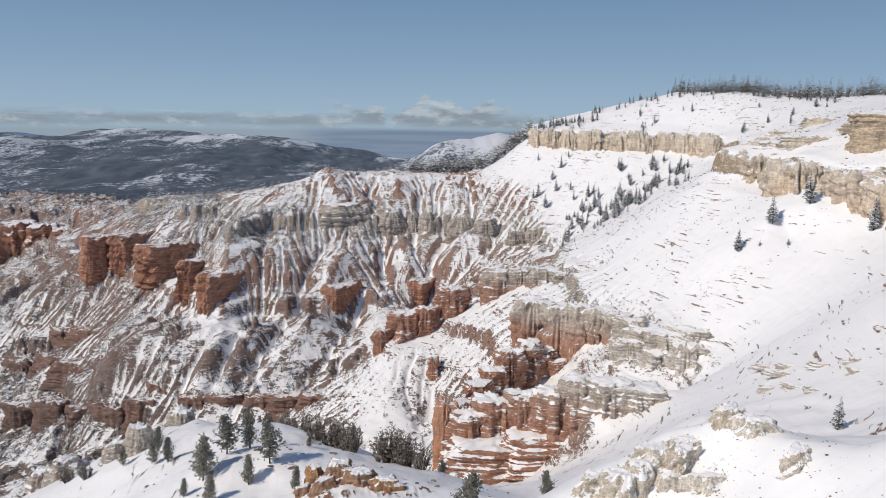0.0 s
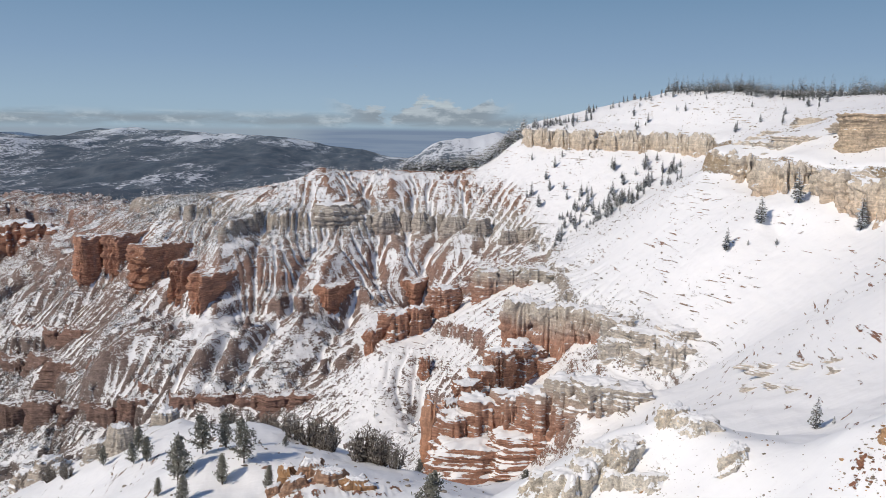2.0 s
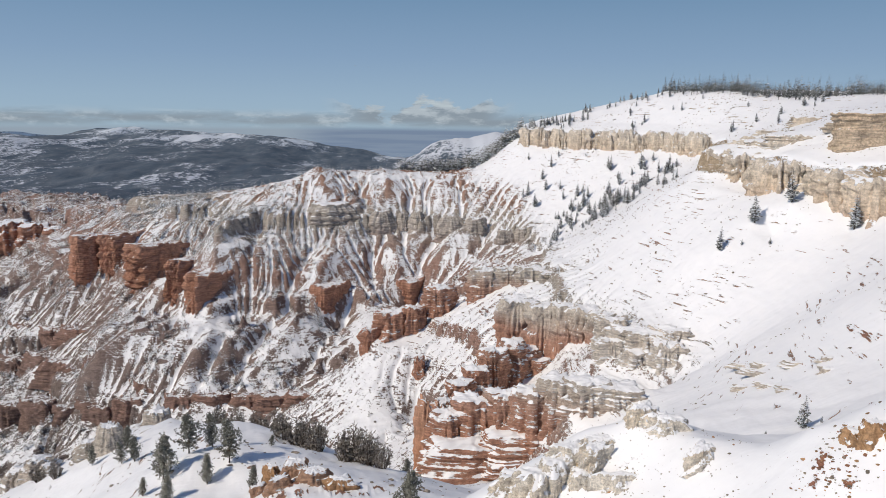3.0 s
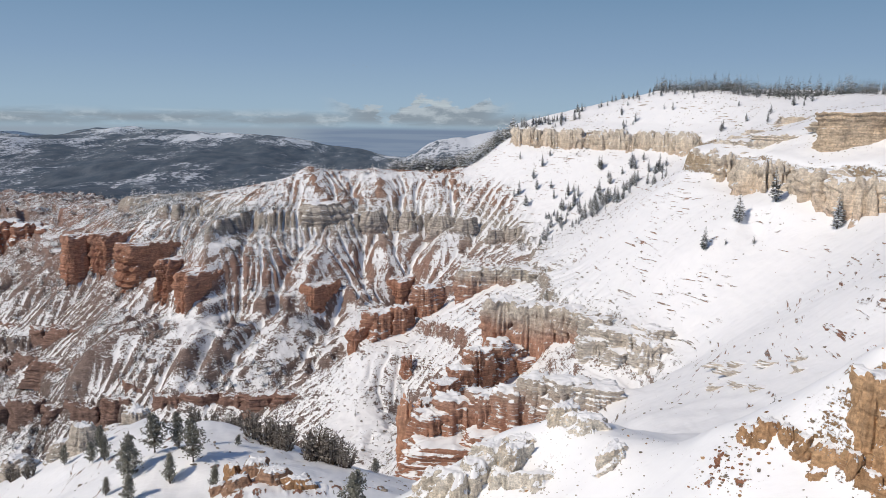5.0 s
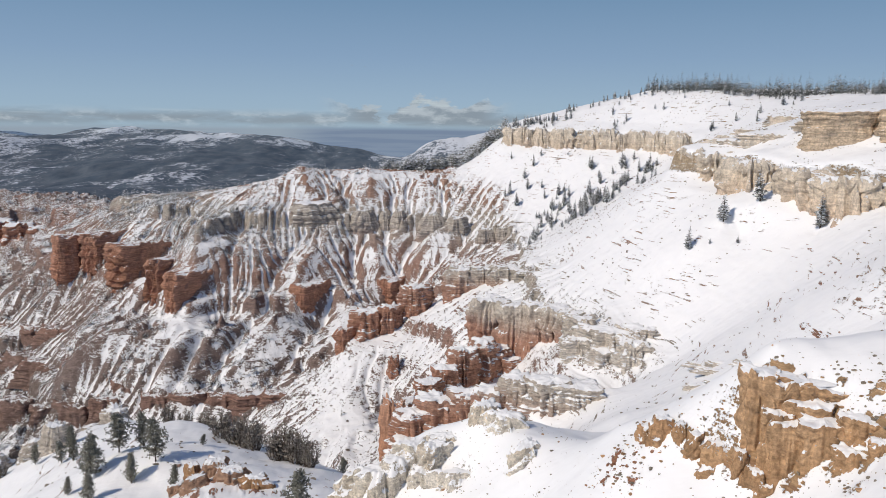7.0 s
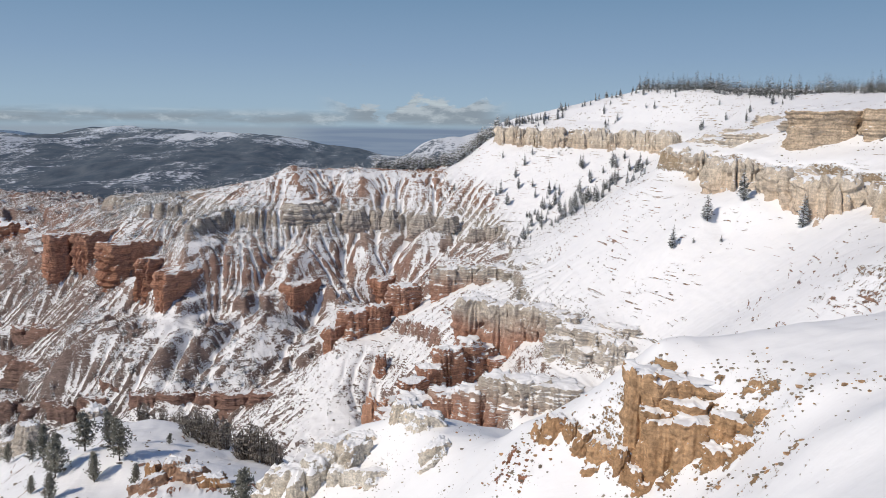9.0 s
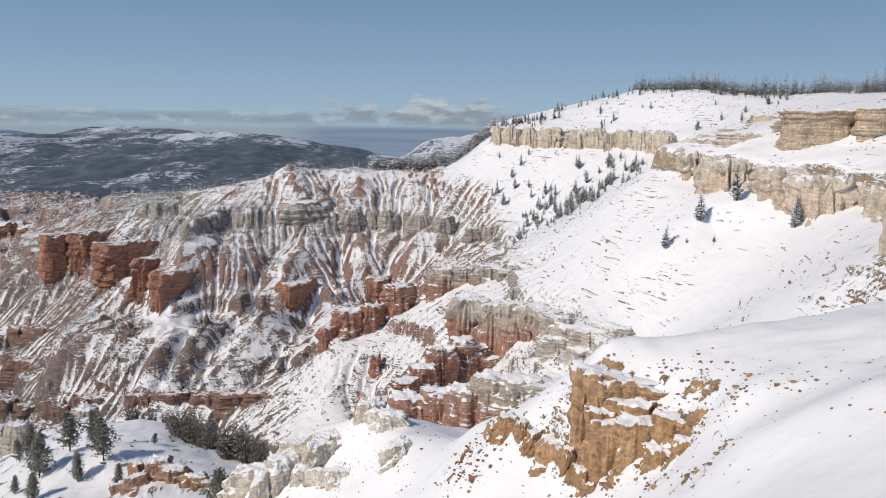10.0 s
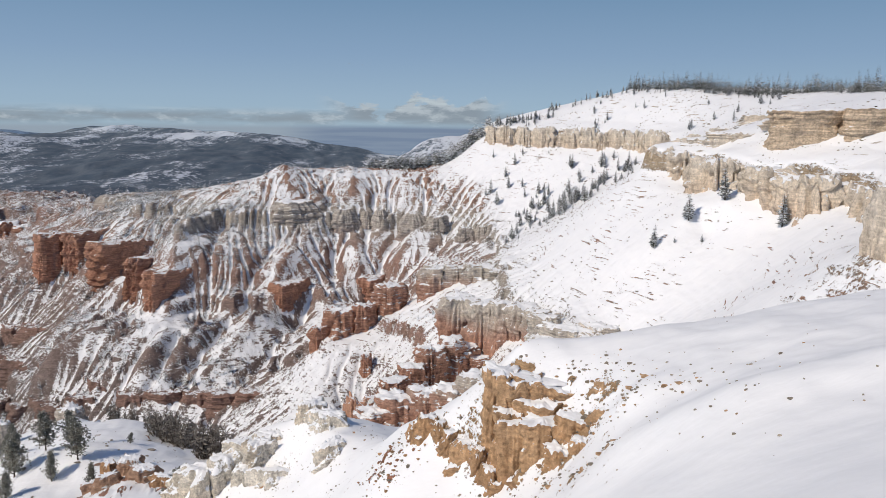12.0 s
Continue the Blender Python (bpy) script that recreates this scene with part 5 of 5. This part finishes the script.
r = random.Random(5)
for x, y, tall in [(-53.7, 106.7, 7.2), (-51.4, 112, 6.6), (-48.2, 114.2, 6.0), (-42.6, 105.4, 6.9), (-45, 102, 4.8), (-37, 98, 3.7), (-49.6, 98, 4.2), (-12.4, 68.3, 6.6), (4.6, 132, 6.0), (-38.2, 114, 2.0), (-75, 140, 5.0), (-82, 139, 4.2), (-55.5, 103, 3.0)]:
    plant(r.choice(PINES), x, y, tall, 10, r, group="shelf pines")
for x, y, tall in [(-34.4, 126, 8.6), (-36.8, 127, 7.2), (-40, 129, 6.6), (-32.4, 124, 7.4), (-24.0, 112, 8.6), (-21.8, 110.5, 7.2), (-25.6, 113.4, 7.0), (-19.2, 107.5, 5.6), (-47, 150, 8.0), (-51, 152, 7.0), (-60, 154, 6.5), (-92, 143, 4.5), (-100, 150, 5.0)]:
    plant(r.choice(BUSHES), x, y, tall, 10, r, group="thickets")
for x, y, tall in [(55.5, 125.5, 6.6), (58.5, 125, 1.6), (50, 128, 1.6), (102.5, 268, 10.5), (114.5, 266, 13), (127, 246, 12), (89, 264, 9), (104.5, 258, 3), (131, 244, 4), (54.8, 438, 9), (58, 503, 9), (44, 520, 6), (122, 449, 11), (117, 452, 8), (126, 446, 6), (10, 513, 6), (96, 262, 2.5)]:
    plant(r.choice(SPRUCES), x, y, tall, 10, r, group="slope spruces")
CLUMPS = [(86, 438, 14), (93, 431, 12), (79, 426, 9), (67, 455, 8), (61, 447, 6), (54, 422, 3), (114, 464, 5), (111, 418, 7), (102, 437, 9), (72, 425, 7), (73, 459, 5), (95, 463, 5), (40, 488, 3), (54, 492, 3), (48, 398, 3), (121, 440, 4)]
crowd([(x + q_.gauss(0, 4.0), y + q_.gauss(0, 6.0)) for q_ in [random.Random(1)] for x, y, n_ in CLUMPS for k in range(n_)], SPRUCES, 3.5, 10.5, 2, "slope spruces")
crowd(scatter(22, 3, lambda q: (q.uniform(50, 150), q.uniform(495, 560))), SPRUCES, 2.5, 6, 4, "rim spruces")
crowd(scatter(26, 17, lambda q: (q.uniform(105, 205), q.uniform(400, 525))), SPRUCES, 3.5, 7.5, 18, "rim spruces")
crowd(scatter(26, 15, lambda q: (lambda f: (62 + 75 * f + q.gauss(0, 5), 552 - 20 * f + q.gauss(0, 6)))(q.random() ** 1.6)), SPRUCES, 4, 8, 16, "rim spruces")
crowd(scatter(28, 13, lambda q: (lambda f: (40 + 40 * f, 556 - 18 * f + q.gauss(0, 5)))(q.random())), SPRUCES, 4, 8, 14, "rim spruces")
EDGE_OF_WOOD = [(136, 533), (152, 516), (175, 496), (205, 452), (222, 420), (232, 380), (244, 340), (262, 300)]
q = random.Random(61)
crowd([(x + q.uniform(-4, 4), y + q.uniform(-4, 4)) for x, y, way in along(EDGE_OF_WOOD, 6.5)], THIN + SPRUCES[:1], 4, 8.5, 62, "mesa wood")
woods("mesa_wood", [(x + q.uniform(0, 18) - 3 * noise.noise((x / 11, y / 11, 0)), y + q.uniform(0, 18)) for x, y, way in along(EDGE_OF_WOOD, 0.24)], THIN, 3, 8.5, 60, "frosted spruce wood along the mesa top")
woods("tall_wood", [(x + q.uniform(0, 14), y + q.uniform(0, 14)) for x, y, way in along(EDGE_OF_WOOD, 0.7) if noise.noise((x / 22, y / 22, 5)) > q.uniform(-0.45, 0.2)], THIN, 8, 13.5, 61, "taller frosted spruces in clumps on the mesa")
woods("back_wood", scatter(420, 63, lambda q: (lambda f: (-52 + 96 * f, 556 + 4 * f + q.uniform(2, 26)))(q.random())), TINY, 8.5, 14, 64, "dark spruce wood behind the ridge")
woods("ridge_wood", scatter(90, 65, lambda q: (lambda f: (-200 - 280 * f + q.gauss(0, 9), 520 + 300 * f + q.gauss(0, 12)))(q.random())) + scatter(700, 69, lambda q: (q.uniform(-560, -230), q.uniform(560, 840))), TINY, 4, 9, 66, "sparse dark wood on the far ridge")


def on_face(q):
    x, y = -50 - 290 * q.random() ** 0.75, q.uniform(350, 560)
    if noise.noise((x / 38, y / 38, 3.3)) < q.uniform(-0.3, 0.35):
        return None
    return (x, y)


woods("face_conifers", scatter(300, 67, on_face), SMALL, 4, 8.5, 68, "dark conifers standing on the canyon wall")
woods("crest_wood", scatter(420, 73, lambda q: (-140 - 210 * q.random(), q.uniform(478, 610))), TINY, 2.5, 6.5, 74, "dark conifers scattered along the canyon crest")
woods("scrub", scatter(3600, 69, on_face), TINY, 1.2, 4.8, 70, "small dark conifers and scrub on the canyon wall")
crowd(scatter(26, 71, lambda q: (q.uniform(-45, 10), q.uniform(230, 330))), SMALL, 1.5, 4, 72, "face conifers")
# the first tree of each kind stands with the others
for model, (x, y, tall) in zip(SPRUCES + THIN + SMALL + TINY + PINES + BUSHES,
                               [(62, 470, 7), (70, 452, 6), (84, 446, 7), (148, 528, 9), (166, 512, 9), (190, 482, 9), (-120, 470, 5), (-210, 440, 5), (-150, 440, 3.5), (-180, 450, 3), (-68, 128, 5.0), (-16, 121, 3.5), (-72, 131, 4.5), (-22, 116, 5.5), (-56, 153, 6)]):
    model.matrix_basis = Matrix.Translation((x, y, height(x, y) - 0.15)) @ Matrix.Diagonal((tall / 10, tall / 10, tall / 10, 1))


# ---- loose stones ----
def stone_mesh(name, seed, fine=2):
    bm = bmesh.new()
    bmesh.ops.create_icosphere(bm, subdivisions=fine, radius=0.5)
    r = random.Random(seed)
    sx, sy, sz = r.uniform(0.8, 1.2), r.uniform(0.6, 0.95), r.uniform(0.5, 0.75)
    for v in bm.verts:
        k = 1 + 0.5 * noise.noise(v.co * 1.9 + Vector((seed * 3.1, 0, 0))) + 0.22 * noise.noise(v.co * 5 + Vector((0, seed * 2.3, 0)))
        v.co = Vector((round(v.co.x * k * sx * 4) / 4 * 0.6 + v.co.x * k * sx * 0.4, round(v.co.y * k * sy * 4) / 4 * 0.6 + v.co.y * k * sy * 0.4, round(v.co.z * k * sz * 4) / 4 * 0.5 + v.co.z * k * sz * 0.5))
    return done(bm, name)


STONES = [stone_mesh("stone", 500 + k) for k in range(5)]
for k, me in enumerate(STONES):
    me.materials.append((TAN_STONE, RUST_STONE, GREY_STONE, TAN_STONE, GREY_STONE)[k])
STONE_LABELS = ("tan stone poking out of snow", "rust-red stone poking out of snow", "grey stone poking out of snow", "tan stone poking out of snow", "grey stone poking out of snow")


def drop_stone(r, x, y, size, kinds):
    k = r.choice(kinds)
    ob = new("stone", STONES[k])
    z = height(x, y)
    ob.matrix_basis = Matrix.Translation((x, y, z + 0.05 * size)) @ pose(0, 0, 0, r.uniform(-25, 25), r.uniform(-25, 25), r.uniform(0, 360)) @ Matrix.Diagonal((size * r.uniform(0.8, 1.4), size, size * r.uniform(0.7, 1.2), 1))
    tagged(ob, STONE_LABELS[k], "stone", "loose stones")


r = random.Random(81)
CLUSTERS = [(21.5, 32.0, 1.4, 22, 0.26), (22.6, 27.6, 1.0, 24, 0.2), (26.6, 26.6, 0.5, 6, 0.18), (24.0, 27.6, 1.2, 12, 0.14), (21.2, 29.6, 1.2, 24, 0.26), (24.2, 21.6, 0.9, 13, 0.15), (23.3, 24.5, 2.0, 18, 0.13),
            (14.6, 35.6, 1.0, 22, 0.28), (16.6, 32.0, 1.2, 16, 0.22), (28.5, 28.5, 2.5, 6, 0.14), (26.0, 18.0, 2.5, 12, 0.11)]
for x, y, spread, n, size in CLUSTERS:
    for k in range(n):
        drop_stone(r, x + r.gauss(0, spread), y + r.gauss(0, spread * 0.7), size * r.uniform(0.15, 0.8), (2, 4, 2, 4, 0))
for k in range(70):
    drop_stone(r, 12.0 + r.gauss(0, 0.8), 36.3 + r.gauss(0, 0.9), 0.05 + 0.2 * r.random() ** 2, (1, 1, 1, 2))
for k in range(46):
    x = r.uniform(-3, 11)
    drop_stone(r, x, 49 - 0.35 * x + r.gauss(-1.2, 1.2), 0.05 + 0.17 * r.random() ** 2, (2, 4, 0, 4))


def stone_field(name, n, seed, place, low, high, mat, label):
    """Many stones, too many to count, in one mesh."""
    r = random.Random(seed)
    base = bmesh.new()
    bmesh.ops.create_icosphere(base, subdivisions=1, radius=0.5)
    co = np.array([v.co[:] for v in base.verts])
    base.verts.ensure_lookup_table()
    tri = np.array([[v.index for v in f.verts] for f in base.faces])
    base.free()
    spots = np.array(scatter(n, seed, place))
    zs = ground(spots[:, 0], spots[:, 1])[0]
    g = np.random.default_rng(seed)
    verts, faces = [], []
    for k, ((x, y), z) in enumerate(zip(spots, zs)):
        size = low + (high - low) * g.random() ** 3
        p = co * (1 + g.normal(0, 0.16, (len(co), 1))) * size * np.array([g.uniform(0.8, 1.9), g.uniform(0.7, 1.2), g.uniform(0.5, 0.9)])
        verts.append(p + (x, y, z + 0.08 * size))
        faces.append(tri + k * len(co))
    me = bpy.data.meshes.new(name)
    me.from_pydata(np.vstack(verts).tolist(), [], np.vstack(faces).tolist())
    ob = part(name, me, mat)
    return tagged(ob, label, "stones", kind="stuff")


def on_open_slope(q):
    x, y = q.uniform(40, 190), q.uniform(150, 530)
    if q.random() > 0.25 + 0.75 * smooth(190, 300, y) or noise.noise(((x + 0.5 * y) / 40, (y - 0.6 * x) / 9, 7.7)) < q.uniform(-0.05, 0.5):
        return None
    return (x, y)


stone_field("scree", 2400, 91, on_open_slope, 0.25, 1.0, SCREE_MAT, "scattered grey-buff scree on the open snow slope")
def below_spur(q):
    x, y = q.uniform(-60, 20), q.uniform(220, 340)
    return (x, y) if noise.noise((x / 9, y / 16, 4.4)) > q.uniform(-0.1, 0.5) else None


stone_field("spur_scree", 300, 93, below_spur, 0.3, 1.2, SCREE_MAT, "red and grey scree below the middle spur")
stone_field("shelf_scree", 160, 95, lambda q: (q.uniform(-70, -5), q.uniform(84, 130)), 0.2, 0.9, SCREE_MAT, "small red stones on the tree shelf")
def by_patch(q):
    x, y, wide = q.choice(TAN_PATCHES + SPUR_PATCHES[:4] + [(22.4, 28.6, 0.9), (22.4, 32.2, 0.6)])
    return (x + q.gauss(0, 0.9 * wide + 0.15), y + q.gauss(0, 0.7 * wide + 0.15))


def by_spur_rock(q):
    x, y, wide = q.choice([(x, y, w) for x, y, top, h, w, d, turn in SPUR] + SPUR_PATCHES + [(5, 45, 1.2), (9, 42, 1.0)])
    return (x + q.gauss(0, 0.6 * wide + 0.2), y - 0.5 + q.gauss(0, 0.6 * wide + 0.2))


stone_field("rubble", 240, 99, by_patch, 0.04, 0.3, TAN_STONE, "broken tan rubble lying about the outcrop")
stone_field("grit", 520, 101, by_patch, 0.03, 0.2, GREY_STONE, "grey-brown stones lying about the outcrop")
stone_field("pale_rubble", 320, 103, by_spur_rock, 0.03, 0.14, GREY_STONE, "broken grey-brown rubble below the pale rocks")
stone_field("near_gravel", 260, 97, lambda q: (q.uniform(8, 45), q.uniform(10, 48)), 0.03, 0.2, GREY_STONE, "small stones sprinkled over the near snow")


# ---- sky at the horizon ----
def cloud_material():
    n = Nodes("horizon_backdrop")
    geo = n.tree.nodes.new("ShaderNodeNewGeometry")
    pos = geo.outputs["Position"]
    xyz = n.add("ShaderNodeSeparateXYZ", Vector=pos)
    wisp = n.noise(n.scaled(pos, 0.0016, 0.0016, 0.010), 1.0, 7.0, 0.58)
    puff = n.noise(n.scaled(pos, 0.0042, 0.0042, 0.010), 1.0, 7.0, 0.55)
    # a level bank, thinning upwards, with heaps over the gap in the hills
    east = n.math("MULTIPLY", n.step(xyz.outputs[0], -900, -550), n.step(xyz.outputs[0], 420, 150))
    bank = n.step(n.math("ADD", xyz.outputs[2], n.math("MULTIPLY", n.math("SUBTRACT", wisp, 0.5), 130)), 68, 10)
    heap = n.step(n.math("ADD", n.math("MULTIPLY", puff, 1.0), n.step(xyz.outputs[2], 30, 185, 0.15, -0.2)), 0.475, 0.56)
    cover = n.math("MAXIMUM", n.math("MULTIPLY", n.math("MULTIPLY", bank, n.step(xyz.outputs[2], -70, -15)), n.step(wisp, 0.3, 0.62, 0.1, 0.9)), n.math("MULTIPLY", n.math("MULTIPLY", heap, n.step(xyz.outputs[2], -55, 5)), n.math("MULTIPLY", east, 0.92)))
    # light and shade of the clouds painted in: paler tops, blue-grey bases
    lit = n.noise(n.scaled(pos, 0.006, 0.006, 0.016), 1.0, 6.0, 0.6)
    tone = n.mix(n.step(n.math("ADD", lit, n.step(xyz.outputs[2], -40, 110, -0.10, 0.10)), 0.42, 0.62), (0.25, 0.325, 0.42), (0.45, 0.55, 0.66))
    # thin bright streaks along the top of the bank
    streak = n.noise(n.scaled(pos, 0.0022, 0.0022, 0.03), 1.0, 7.0, 0.6)
    tone = n.mix(n.math("MULTIPLY", n.step(streak, 0.5, 0.7), n.step(xyz.outputs[2], -5, 45)), tone, (0.55, 0.68, 0.78))
    # painted glowing sky: pale at the horizon, deeper upwards, a hazy blue plain below
    air = n.ramp(n.step(xyz.outputs[2], -50, 850), [(0.0, (0.345, 0.52, 0.70)), (0.2, (0.315, 0.487, 0.695)), (0.5, (0.245, 0.405, 0.64)), (1.0, (0.157, 0.307, 0.525))])
    air.node.inputs[0].links[0].from_node.interpolation_type = "LINEAR"
    hazy_plain = n.mix(n.step(n.noise(n.scaled(pos, 0.0012, 0.0012, 0.03), 1.0, 4.0), 0.4, 0.6), (0.18, 0.265, 0.42), (0.22, 0.31, 0.46))
    # further west the strip below the horizon is painted as haze
    hazy_plain = n.mix(n.step(xyz.outputs[0], -1150, -800), (0.30, 0.40, 0.53), hazy_plain)
    air = n.mix(n.step(xyz.outputs[2], -75, -35), hazy_plain, air)
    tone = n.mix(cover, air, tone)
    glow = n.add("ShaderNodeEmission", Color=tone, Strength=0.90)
    clear = n.tree.nodes.new("ShaderNodeBsdfTransparent")
    blend = n.tree.nodes.new("ShaderNodeMixShader")
    blend.inputs[0].default_value = 0.98
    n.put(blend.inputs[1], clear.outputs[0])
    n.put(blend.inputs[2], glow.outputs[0])
    n.put(n.tree.nodes["Material Output"].inputs[0], blend.outputs[0])
    return n.mat


def build_clouds():
    a = np.radians(np.linspace(-60, 60, 61))
    z = np.linspace(-260, 1000, 9)
    A, Z = np.meshgrid(a, z)
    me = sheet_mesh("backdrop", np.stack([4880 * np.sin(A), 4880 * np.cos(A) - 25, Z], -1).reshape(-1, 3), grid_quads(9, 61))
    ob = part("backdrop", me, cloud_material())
    tagged(ob, "glowing backdrop of sky, low grey-white cloud bank and hazy lowland along the far horizon", "clouds", kind="structure")


build_clouds()
